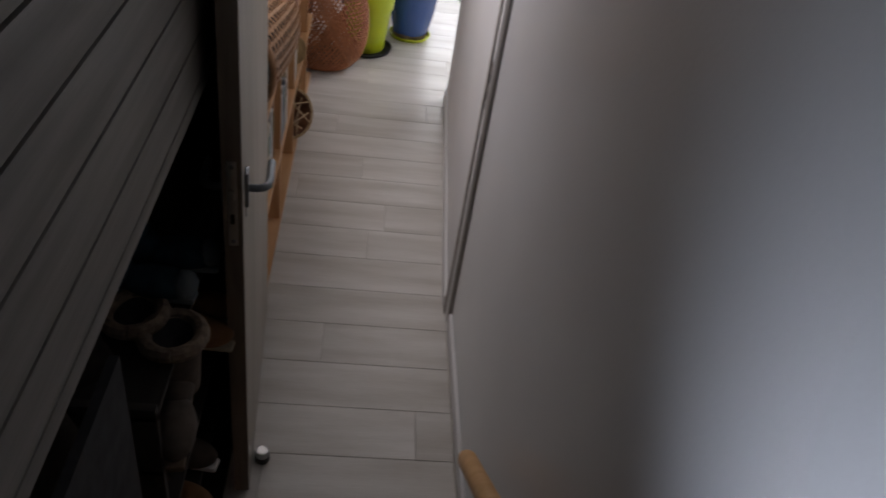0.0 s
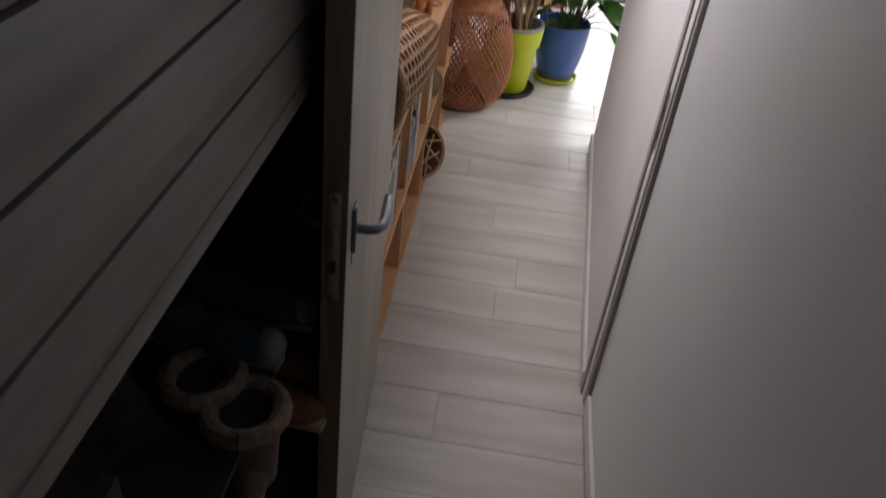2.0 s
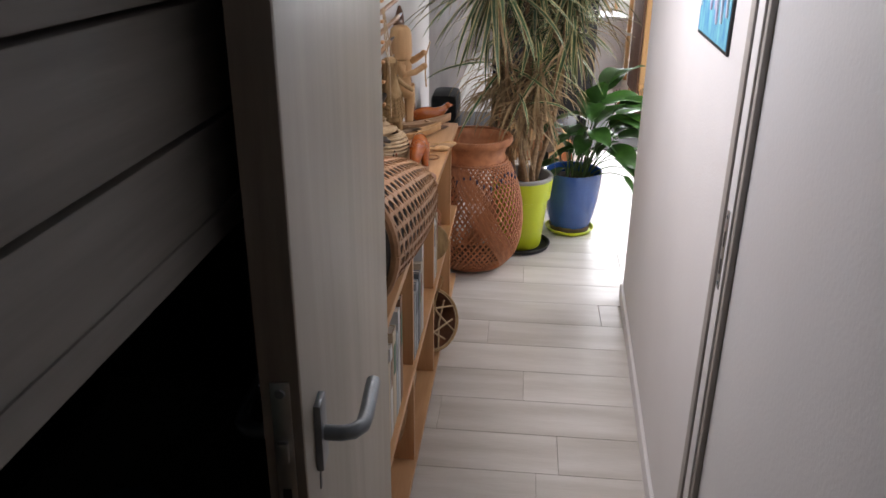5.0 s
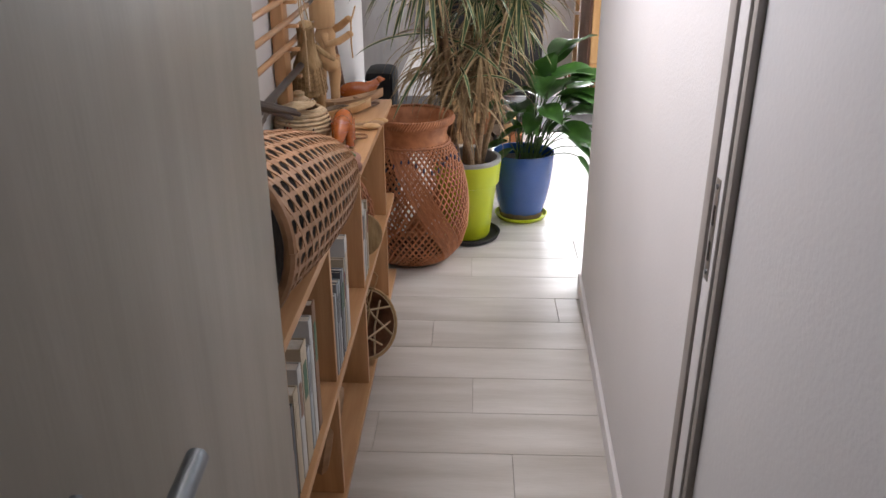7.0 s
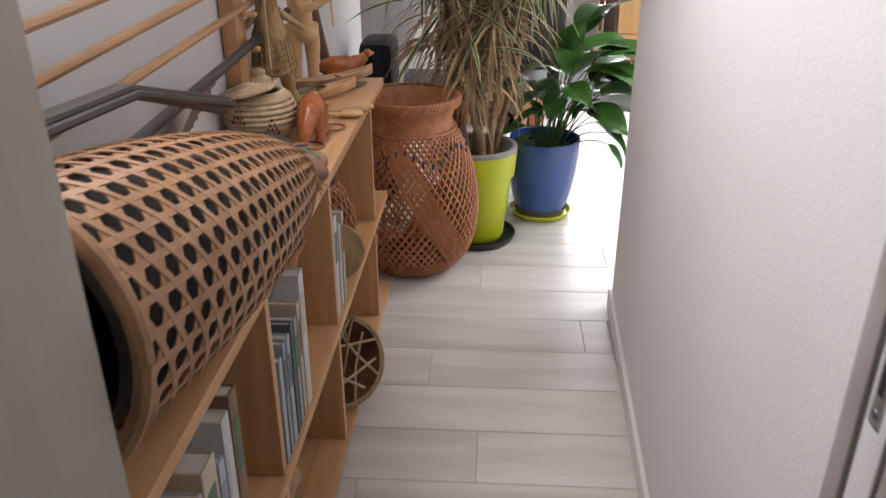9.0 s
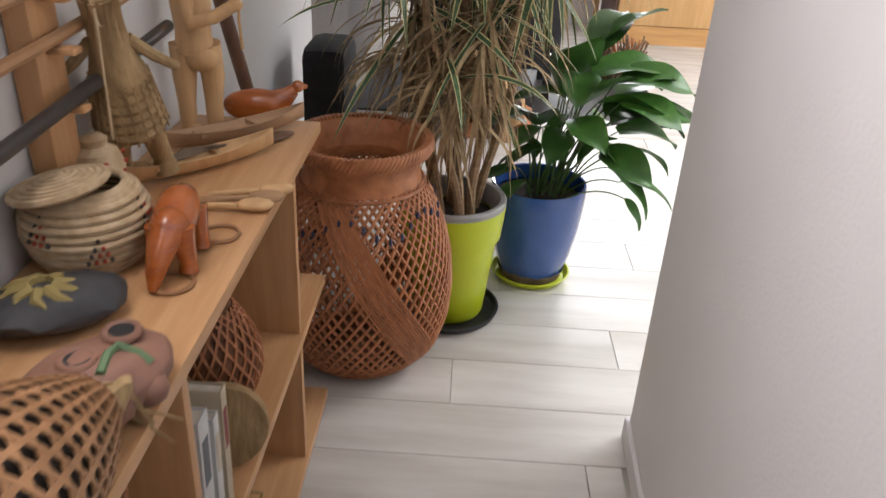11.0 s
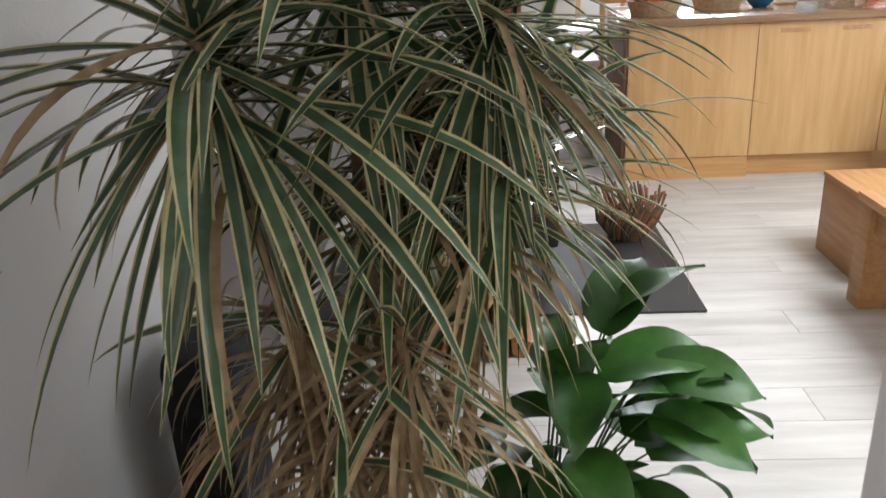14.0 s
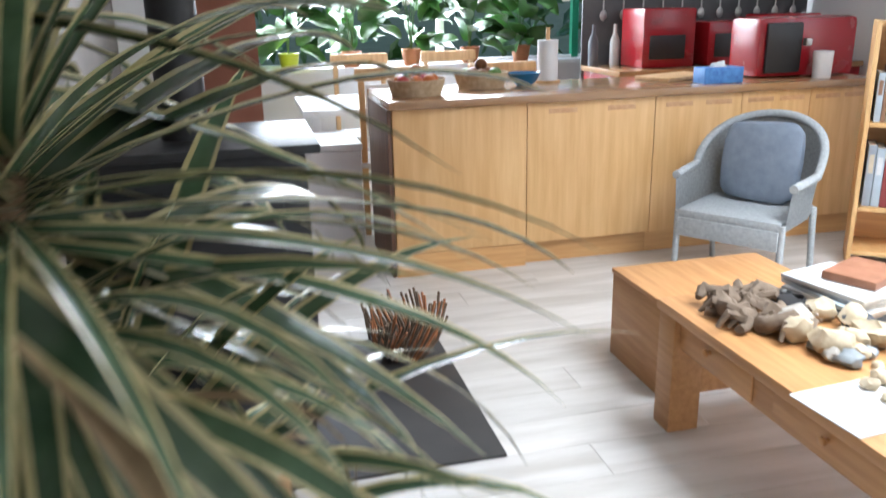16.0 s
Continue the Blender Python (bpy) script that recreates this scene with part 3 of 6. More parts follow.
LEAVES = [strap_leaf(l, w, r, d, i * 1.31) for i, (l, w, r, d) in enumerate([
    (0.34, 0.027, 80, 25), (0.42, 0.030, 58, 42), (0.46, 0.031, 38, 46), (0.48, 0.032, 20, 42), (0.50, 0.031, 4, 40), (0.50, 0.031, -12, 36),
    (0.50, 0.030, -28, 30), (0.48, 0.029, -44, 24), (0.47, 0.028, -60, 16), (0.44, 0.026, -74, 10), (0.46, 0.030, 24, 78), (0.48, 0.030, -4, 58)])]
DRYLEAVES = [strap_leaf(l, w, r, d, 5 + i * 1.7, True) for i, (l, w, r, d) in enumerate([(0.42, 0.016, -15, 70), (0.36, 0.014, -45, 40), (0.32, 0.013, 15, 115), (0.46, 0.015, -60, 25), (0.40, 0.015, 5, 95)])]
drac = thing("dracaena", (-0.42, 3.98, 0.30), "tall dracaena with long drooping cream-edged green leaves and dry lower leaves", "plant")
D0 = Vector((-0.42, 3.98, 0.30))
rng = random.Random(11)
HEADS = [  # foot in the pot, head, green leaves, dry leaves, scale
    ((-0.03, -0.03), (-0.585, 3.93, 1.335), 96, 14, 1.0),
    ((0.04, 0.02), (-0.215, 4.10, 1.34), 150, 10, 0.92),
    ((0.0, 0.05), (-0.42, 4.16, 1.45), 84, 8, 1.05),
    ((-0.05, 0.03), (-0.55, 4.06, 0.92), 10, 130, 0.8),
    ((0.05, -0.04), (-0.36, 3.95, 0.92), 12, 95, 0.78),
    ((0.02, -0.06), (-0.46, 3.92, 0.80), 6, 70, 0.66),
    ((0.06, 0.04), (-0.20, 4.13, 1.12), 74, 35, 0.88),
    ((-0.01, 0.07), (-0.38, 4.24, 1.14), 60, 45, 0.95),
]
low_v, low_f, low_m = [], [], []
for hi_, ((fx, fy), hd, green, dry, sc) in enumerate(HEADS):
    a, b = Vector((fx, fy, 0.012)), Vector(hd) - D0
    bm = bmesh.new()
    mid = [a.lerp(b, s) + Vector((0.015 * math.sin(7 * s + fx * 90), 0.015 * math.cos(5 * s + fy * 80), 0)) * math.sin(math.pi * s) for s in [i / 12 for i in range(13)]]
    tube(bm, mid, [0.0125 + 0.0015 * (i % 2) - 0.004 * i / 12 for i in range(13)], 8)
    part("stem", bm, M_CANEST, drac)
    for i in range(green + dry):
        isdry = i >= green
        me = rng.choice(DRYLEAVES) if isdry else LEAVES[int(len(LEAVES) * ((i + rng.random()) / (green + 1)))]
        k = sc * rng.uniform(0.78, 1.08)
        down = rng.uniform(0.02, 0.22) if isdry else 0.12 * i / green
        at = b + (a - b).normalized() * down
        yaw = i * 137.5 + rng.uniform(-20, 20)
        if hi_ in (1, 6) and not isdry and abs((yaw + 45 + 180) % 360 - 180) < 50:
            k *= 0.66
        place = Matrix.Translation(at) @ pose(0, 0, 0, rng.uniform(-12, 12), rng.uniform(-9, 9), yaw) @ Matrix.Diagonal((k, k * rng.uniform(0.8, 1.1), k, 1))
        if hi_ < 3 and not isdry and i % 4:
            ob = new("leaf", me)
            ob.parent = drac
            ob.matrix_basis = place
        else:
            n0 = len(low_v)
            low_v += [place @ v.co for v in me.vertices]
            for f in me.polygons:
                low_f.append([n0 + v for v in f.vertices])
                low_m.append(2 if isdry else f.material_index)
me = bpy.data.meshes.new("lower_foliage")
me.from_pydata(low_v, [], low_f)
for mm in (M_LGREEN, M_LCREAM, M_DRY):
    me.materials.append(mm)
me.polygons.foreach_set("material_index", low_m)
me.shade_smooth()
low = tagged(new("lower_foliage", me), "tangle of dry tan and green strap leaves", kind="stuff")
low.parent = drac

# ---- broad-leaved plant in the blue pot ----


def broad_leaf(length, width, droop, seed):
    bm = bmesh.new()
    n, rows = 10, []
    x, z, ang = 0.0, 0.0, radians(18)
    for i in range(n + 1):
        s = i / n
        w = width * 0.5 * (math.sin(math.pi * min(s * 0.97 + 0.03, 1.0) ** 0.75) ** 0.85 if s < 1 else 0.01)
        row = []
        for f in (-1, -0.5, 0, 0.5, 1):
            wave = 0.05 * width * math.sin(s * 9 + seed + f * 2) * abs(f)
            row.append(bm.verts.new((x - 0.28 * w * abs(f) * math.sin(ang), f * w, z + 0.28 * w * abs(f) + wave)))
        rows.append(row)
        x += length / n * math.cos(ang)
        z += length / n * math.sin(ang)
        ang -= radians(droop) / n
    for a, b in zip(rows, rows[1:]):
        for k in range(4):
            bm.faces.new((a[k], a[k + 1], b[k + 1], b[k]))
    me = bpy.data.meshes.new("leaf")
    bm.to_mesh(me)
    bm.free()
    me.materials.append(M_LILY)
    me.shade_smooth()
    return me


BROAD = [broad_leaf(0.21, 0.118, 42, 0.3), broad_leaf(0.23, 0.112, 62, 1.4), broad_leaf(0.17, 0.098, 34, 2.2), broad_leaf(0.15, 0.055, 70, 3.1), broad_leaf(0.12, 0.042, 50, 4.4)]
lily = thing("broad_leaved_plant", (-0.165, 4.225, 0.285), "bushy houseplant with broad glossy dark green leaves", "plant")
L0 = Vector((-0.165, 4.225, 0.285))
LILY = [  # leaf base, heading, tilt, kind, scale
    ((-0.04, 4.26, 0.72), 60, -5, 0, 1.0), ((-0.02, 4.28, 0.74), 5, -10, 2, 1.1), ((-0.08, 4.22, 0.66), -100, 30, 0, 0.9), ((-0.03, 4.20, 0.58), -15, 20, 1, 1.15),
    ((0.02, 4.22, 0.52), -5, 12, 0, 1.15), ((0.04, 4.20, 0.50), 20, 25, 1, 1.0), ((0.06, 4.24, 0.56), 10, 20, 1, 1.05), ((-0.12, 4.18, 0.50), -110, 40, 2, 0.9),
    ((-0.16, 4.20, 0.44), 200, 30, 3, 1.0), ((-0.20, 4.20, 0.42), 170, 40, 3, 0.9), ((0.02, 4.17, 0.40), -30, 45, 3, 1.3),
    ((0.06, 4.16, 0.36), -10, 25, 3, 1.2), ((-0.08, 4.28, 0.55), 120, 15, 0, 0.8), ((-0.22, 4.28, 0.48), 150, 20, 2, 0.8), ((-0.10, 4.14, 0.55), -60, 35, 2, 1.0),
    ((-0.24, 4.18, 0.38), 190, 35, 4, 1.0), ((-0.22, 4.12, 0.36), -140, 40, 4, 1.1), ((0.0, 4.30, 0.48), 70, 25, 1, 0.8), ((0.09, 4.22, 0.44), 5, 35, 3, 1.0),
    ((-0.18, 4.14, 0.52), -120, 25, 2, 0.9), ((0.02, 4.25, 0.62), -20, 5, 2, 1.0), ((-0.06, 4.18, 0.48), -40, 35, 0, 0.8),
    ((0.07, 4.10, 0.335), -20, 70, 4, 0.9), ((-0.10, 4.30, 0.66), 100, 20, 2, 0.9), ((-0.12, 4.20, 0.60), -170, 25, 2, 0.9),
    ((0.0, 4.15, 0.46), -50, 30, 0, 0.9), ((0.04, 4.18, 0.60), -35, 30, 0, 0.9), ((-0.10, 4.24, 0.62), -70, -35, 0, 1.0), ((-0.13, 4.26, 0.58), -120, -45, 2, 1.0), ((-0.06, 4.24, 0.56), -50, -20, 0, 1.0), ((-0.18, 4.22, 0.50), -100, -10, 0, 0.9), ((-0.05, 4.22, 0.66), 10, 15, 0, 1.1), ((-0.01, 4.20, 0.56), 15, 30, 0, 1.1), ((0.03, 4.24, 0.60), 40, 20, 0, 1.0), ((-0.14, 4.22, 0.44), -80, -50, 3, 1.1), ((-0.10, 4.20, 0.40), -60, -60, 3, 1.1), ((-0.19, 4.22, 0.40), -130, -40, 3, 1.0), ((-0.06, 4.22, 0.38), -20, -40, 3, 1.0), ((0.03, 4.22, 0.66), -10, 25, 0, 1.0), ((-0.22, 4.16, 0.56), -150, 30, 0, 0.8),
]
for bp, yaw, tilt, kind_of, sc in LILY:
    b = Vector(bp) - L0
    foot = Vector((b.x * 0.25, b.y * 0.3, 0.0)) + Vector((rng.uniform(-0.03, 0.03), rng.uniform(-0.03, 0.03), 0))
    bm = bmesh.new()
    ctl = foot.lerp(b, 0.5) + Vector((0, 0, 0.06 * b.length / 0.3))
    tube(bm, [foot.lerp(ctl, s).lerp(ctl.lerp(b, s), s) for s in [i / 8 for i in range(9)]], [0.0032 - 0.0014 * i / 8 for i in range(9)], 6)
    part("leaf_stem", bm, M_LSTEM, lily)
    ob = new("leaf", BROAD[kind_of])
    ob.parent = lily
    ob.matrix_basis = Matrix.Translation(b) @ pose(0, 0, 0, rng.uniform(-25, 25), tilt - 16, yaw) @ Matrix.Scale(sc * 1.04, 4)

# ---- on and in the low shelf ----
ST = 0.714
# open hexagonal-weave fish trap
AX0, AX1 = Vector((-0.818, 1.80, 0.868)), Vector((-0.722, 2.575, 0.766))
trap = thing("fish_trap_basket", (-0.80, 2.2, ST), "conical open hexagon-weave cane basket lying on the shelf", "basket")
TO = Vector((-0.80, 2.2, ST))
axis = (AX1 - AX0).normalized()
sideways = axis.cross(Vector((0, 0, 1))).normalized()
upward = sideways.cross(axis)


def on_cone(s, a, lift=0.0):
    r = 0.132 * (1 - s ** 2.6) ** 0.75 + 0.014 + lift
    return AX0 + (AX1 - AX0) * s + r * (math.cos(a) * sideways + math.sin(a) * upward) - TO


# the weave runs in straight lines over (length / radius, angle): lengthwise strips and two diagonals round hexagonal holes
STEP_U, unrolled = 400, [0.0]
for i in range(STEP_U):
    r_ = (on_cone(i / STEP_U * 0.97, 0.0) + TO - (AX0 + (AX1 - AX0) * (i / STEP_U * 0.97))).length
    unrolled.append(unrolled[-1] + 0.97 / STEP_U * (AX1 - AX0).length / r_)
U_END = unrolled[-1]


def along(u):
    u = min(max(u, 0.0), U_END)
    return 0.97 * sum(v < u for v in unrolled) / STEP_U


def splint(a0, slope, lift):
    bm = bmesh.new()
    n, w, last = 84, 0.029, None
    k = math.hypot(1, slope)
    for i in range(n + 1):
        u = U_END * i / n
        ring = []
        for sg, up in ((-1, 0.0), (-1, 0.0016), (1, 0.0016), (1, 0.0)):
            ring.append(bm.verts.new(on_cone(along(u - sg * w * slope / k), a0 + slope * u + sg * w / k, lift + up)))
        if last:
            for q in range(4):
                bm.faces.new((last[q], last[(q + 1) % 4], ring[(q + 1) % 4], ring[q]))
        last = ring
    bmesh.ops.recalc_face_normals(bm, faces=bm.faces)
    part("splint", bm, M_CANE, trap, smooth=False)


for k in range(15):
    splint(2 * math.pi * k / 15, 1.732, 0.0)
    splint(2 * math.pi * k / 15, -1.732, 0.0012)
for k in range(30):
    splint(2 * math.pi * (k + 0.5) / 30, 0.0, 0.0006)
# near-black shell added inside so the holes of the weave look dark
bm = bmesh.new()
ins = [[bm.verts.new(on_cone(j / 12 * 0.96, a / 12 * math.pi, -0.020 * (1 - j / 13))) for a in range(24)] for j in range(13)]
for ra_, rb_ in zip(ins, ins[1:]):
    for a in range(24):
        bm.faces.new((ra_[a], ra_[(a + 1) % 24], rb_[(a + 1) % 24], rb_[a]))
part("hole_shell", bm, M_HOLES, trap, "near-black shell that darkens the holes")
bm = bmesh.new()
tube(bm, [on_cone(0.0, a / 20 * math.pi, 0.004) for a in range(41)], 0.010, 8)
part("bound_mouth", bm, M_CANE, trap, "bound cane mouth ring")
bm = bmesh.new()
blob(bm, on_cone(1.0, 0.0) + axis * 0.004, (0.016, 0.024, 0.014), None, 2, 0.5)
for k in range(9):
    p = on_cone(1.0, k * 0.7)
    tube(bm, [p, p + Vector((0.012, 0.012, -0.01)), p + Vector((0.022 + 0.003 * k % 5, 0.02 + 0.003 * k, -0.05 - 0.008 * (k % 4)))], 0.0014, 4)
tagged(part("tied_tip", bm, M_FIBRE, trap, "frayed fibre knot"), kind="stuff")
# dark bundle and feathers lying over it
bund = thing("dark_bundle", (-0.90, 2.45, ST + 0.001), "dark palm-wood bundle lying over the cane basket", "bundle")
for k in range(7):
    bm = bmesh.new()
    tube(bm, [(0.035 + 0.009 * (k % 4), -0.60, 0.306 + 0.008 * (k // 4)), (0.045 + 0.009 * (k % 4), -0.25, 0.284 + 0.008 * (k // 4)), (0.075 + 0.009 * (k % 4), 0.03 - 0.02 * (k % 3), 0.196 + 0.008 * (k // 4))], 0.006, 6)
    part("rod", bm, M_DARKROD, bund)
fe = thing("feather_fan", (-0.925, 2.55, ST + 0.001), "grey-brown bird feathers against the wall", "feathers")
for k in range(6):
    bm = bmesh.new()
    l, w = 0.17 + 0.015 * k, 0.022
    lo, hi, n = [], [], 10
    for i in range(n + 1):
        s = i / n
        ww = w * math.sin(math.pi * (0.08 + 0.86 * s)) * (1 + 0.12 * math.sin(19 * s + k))
        c = Vector((0.01 * k - 0.03, l * s, 0.10 + 0.02 * k + 0.05 * math.sin(2 * s)))
        lo.append(bm.verts.new(c + Vector((-0.25 * ww, 0, -ww))))
        hi.append(bm.verts.new(c + Vector((0.25 * ww, 0, ww))))
    for i in range(n):
        bm.faces.new((lo[i], lo[i + 1], hi[i + 1], hi[i]))
    part("feather", bm, M_FEATHER, fe)
bm = bmesh.new()
tube(bm, [(0, 0, 0.0), (0, 0.0, 0.12)], 0.006, 6)
part("binding", bm, M_FIBRE, fe)
fe.scale = (0.7, 0.7, 0.7)

turtle = tagged(new("painted_stone"), "flat black stone painted with a dull yellow sun face", "painted stone")
turtle.location = (-0.86, 2.765, ST + 0.026)
bm = bmesh.new()
blob(bm, (0, 0, 0), (0.085, 0.055, 0.026), pose(0, 0, 0, 0, 0, 35).to_3x3(), 3, 0.15)
part("stone", bm, M_STONE, turtle)
for k in range(9):
    a = k * 0.7
    bm = bmesh.new()
    tube(bm, [(0.012 * math.cos(a) - 0.01, 0.012 * math.sin(a) - 0.005, 0.0235), (0.034 * math.cos(a) - 0.01, 0.028 * math.sin(a) - 0.005, 0.0205), (0.052 * math.cos(a + 0.25) - 0.01, 0.038 * math.sin(a + 0.25) - 0.005, 0.014)], [0.009, 0.007, 0.003], 6)
    part("painted_ray", bm, M_YPAINT, turtle)
ocar = tagged(new("clay_whistle"), "brown clay animal whistle with holes and green paint", "clay figure")
ocar.location = (-0.745, 2.62, ST + 0.034)
bm = bmesh.new()
blob(bm, (0, 0, 0), (0.060, 0.080, 0.034), pose(0, 0, 0, 0, 0, -25).to_3x3(), 4, 0.16)
blob(bm, (0.045, 0.0, -0.006), (0.024, 0.022, 0.02), None, 2)
blob(bm, (0.03, -0.035, 0.0), (0.020, 0.022, 0.022), None, 2)
blob(bm, (-0.03, -0.05, -0.004), (0.03, 0.04, 0.026), None, 2)
for x, y in ((-0.012, -0.012), (0.010, 0.040)):
    tube(bm, [(x + 0.0165 * math.cos(a / 10 * math.pi), y + 0.0165 * math.sin(a / 10 * math.pi), 0.0315) for a in range(21)], 0.0045, 8)
part("body", bm, M_CLAY, ocar)
for x, y in ((-0.012, -0.012), (0.010, 0.040)):
    bm = bmesh.new()
    lathe(bm, [(0.0135, 0), (0.013, 0.0045)], 20, Matrix.Translation((x, y, 0.0295)))
    part("hole", bm, M_BLACK, ocar)
bm = bmesh.new()
tube(bm, [(0.018, -0.03, 0.031), (0.014, -0.002, 0.0345), (0.018, 0.012, 0.0345), (0.038, 0.012, 0.027), (0.050, 0.010, 0.018)], 0.0048, 6)
part("green_stripe", bm, M_GPAINT, ocar)

# coiled basket with its lid
coil = thing("coiled_basket", (-0.855, 2.925, ST + 0.001), "round coiled straw basket with red and black stitching", "basket")
CR = [(0.078, 0.0), (0.096, 0.03), (0.104, 0.06), (0.101, 0.09), (0.088, 0.118), (0.070, 0.132)]
for j in range(11):
    r, z = profile(CR, j / 10)
    bm = bmesh.new()
    tube(bm, [(r * math.cos(a / 20 * math.pi), r * math.sin(a / 20 * math.pi), z + 0.007) for a in range(41)], 0.0078, 8)
    part("coil", bm, M_STRAW, coil)
bm = bmesh.new()
lathe(bm, [(r - 0.004, z + 0.003) for r, z in CR], 30, close=False)
bm.faces.new([v for v in bm.verts if v.co.z < 0.004])
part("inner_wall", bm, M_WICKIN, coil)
for a0, zz in ((-1.35, 0.045), (-2.25, 0.08), (-0.35, 0.085), (0.9, 0.05)):
    for i in range(4):
        for k in range(-i, i + 1, 2):
            r, z = profile(CR, (zz + 0.03 - 0.015 * i) / 0.14)
            a = a0 + 0.06 * k
            bm = bmesh.new()
            blob(bm, ((r + 0.007) * math.cos(a), (r + 0.007) * math.sin(a), zz + 0.035 - 0.0135 * i), (0.0042, 0.0042, 0.0055), None, 1)
            part("stitch", bm, M_REDST if (i + k) % 3 else M_BLKST, coil)
bm = bmesh.new()
lm = Matrix.Translation((-0.03, -0.03, 0.150)) @ pose(0, 0, 0, -4, -10, 0)
for j in range(7):
    r = 0.008 + 0.0115 * j
    tube(bm, [lm @ Vector((r * math.cos(a / 18 * math.pi), r * math.sin(a / 18 * math.pi), 0.018 - 0.0025 * j)) for a in range(37)], 0.0068, 6)
part("lid", bm, M_STRAW, coil, "coiled straw lid set askew")
coil.matrix_world = pose(-0.889, 2.922, ST + 0.001, 0, 0, 20) @ Matrix.Scale(0.76, 4)
small = thing("small_coiled_pot", (-0.922, 3.035, ST + 0.001), "small coiled straw pot with red stitching", "pot")
bm = bmesh.new()
lathe(bm, [(0.022, 0), (0.026, 0.03), (0.022, 0.045), (0.036, 0.062), (0.040, 0.085), (0.032, 0.108), (0.018, 0.116), (0.020, 0.126), (0.012, 0.132)], 24)
part("body", bm, M_STRAW, small)
for k in range(16):
    bm = bmesh.new()
    a = k * 0.393
    blob(bm, (0.0395 * math.cos(a), 0.0395 * math.sin(a), 0.08 + 0.009 * (k % 3)), (0.004, 0.004, 0.004), None, 1)
    part("stitch", bm, M_REDST, small)


def figure(name, at, material, label, category, build, turn=0.0):
    bm = bmesh.new()
    build(bm)
    ob = part(name, bm, material)
    ob.matrix_world = pose(*at, 0, 0, turn)
    return tagged(ob, label, category)


def anteater(bm):
    """Arched back, head held down to a long snout, four stout legs."""
    blob(bm, (0, 0.018, 0.078), (0.033, 0.056, 0.036), pose(0, 0, 0, 16).to_3x3(), 3)
    blob(bm, (0, -0.022, 0.074), (0.028, 0.034, 0.032), None, 3)
    tube(bm, [(0, -0.030, 0.074), (-0.004, -0.056, 0.054), (-0.009, -0.074, 0.028), (-0.012, -0.084, 0.003)], [0.027, 0.021, 0.014, 0.007], 12)
    for x, y in ((-0.019, -0.022), (0.021, -0.024), (-0.020, 0.050), (0.020, 0.048)):
        tube(bm, [(x * 0.8, y, 0.075), (x, y - 0.005, 0.045), (x * 1.1, y - 0.002, 0.018), (x * 1.1, y - 0.006, 0.003)], [0.020, 0.016, 0.013, 0.015], 12)
    tube(bm, [(0, 0.058, 0.090), (0, 0.080, 0.078), (0, 0.092, 0.055)], [0.016, 0.011, 0.006], 10)
    for x in (-0.011, 0.011):
        blob(bm, (x, -0.046, 0.084), (0.004, 0.005, 0.008), None, 1)


figure("animal_carving", (-0.772, 2.918, ST + 0.002), M_RED, "polished red-brown wooden anteater carving", "carving", anteater, 4).scale = (0.9, 0.95, 0.85)


def duck(bm):
    blob(bm, (0, 0, 0.029), (0.068, 0.028, 0.028), None, 3)
    tube(bm, [(0.040, 0.0, 0.036), (0.060, 0.003, 0.044), (0.076, 0.006, 0.056)], [0.022, 0.016, 0.011], 12)
    blob(bm, (0.082, 0.007, 0.061), (0.013, 0.011, 0.010), None, 2)
    tube(bm, [(0.090, 0.008, 0.061), (0.101, 0.010, 0.060)], [0.006, 0.003], 8)


figure("bird_carving", (-0.812, 3.497, ST + 0.001), M_RED, "polished orange-brown wooden bird carving", "carving", duck, 6).scale = (0.98, 1.0, 1.2)


def canoe(bm, l=0.30, w=0.027, h=0.030):
    n, rows = 14, []
    for i in range(n + 1):
        s = -1 + 2 * i / n
        ww = max(w * (1 - abs(s) ** 2.2), 0.0015)
        lift = 0.016 * abs(s) ** 2.5
        prof = [(-ww, h), (-ww * 0.75, h * 0.4), (0, 0), (ww * 0.75, h * 0.4), (ww, h), (ww * 0.78, h), (ww * 0.5, h * 0.55), (0, h * 0.36), (-ww * 0.5, h * 0.55), (-ww * 0.78, h)]
        rows.append([bm.verts.new((s * l / 2, y, z + lift)) for y, z in prof])
    for a, b in zip(rows, rows[1:]):
        for k in range(10):
            bm.faces.new((a[k], a[(k + 1) % 10], b[(k + 1) % 10], b[k]))
    bm.faces.new(rows[0][::-1])
    bm.faces.new(rows[-1])
    for s in (-0.25, 0.12):
        box(bm, s * l - 0.006, s * l + 0.006, -w * 0.8, w * 0.8, h * 0.8, h * 0.98)


for at, turn, m_ in (((-0.848, 3.235, ST + 0.001), 46, M_BALSA), ((-0.826, 3.395, ST + 0.001), 45, M_BOAT)):
    c = figure("model_canoe", at, m_, "carved wooden model canoe with thwarts", "model boat", canoe, turn)
    c["group"] = "model canoes"
twigs = thing("twig_bundle", (-0.848, 3.235, ST + 0.030), "small bundle of twigs lying in a canoe", "sticks", "", 46)
for k in range(6):
    bm = bmesh.new()
    tube(bm, [(-0.07 + 0.01 * k, -0.008 + 0.004 * k, 0.002 * k), (0.06 - 0.006 * k, 0.008 - 0.003 * k, 0.002 * k + 0.002)], 0.0022, 5)
    part("twig", bm, M_BARK, twigs)


def spoon(bm):
    tube(bm, [(-0.055, 0, 0.008), (0.0, 0, 0.010), (0.03, 0, 0.008)], [0.006, 0.005, 0.006], 8)
    blob(bm, (0.05, 0, 0.011), (0.03, 0.017, 0.010), None, 2)


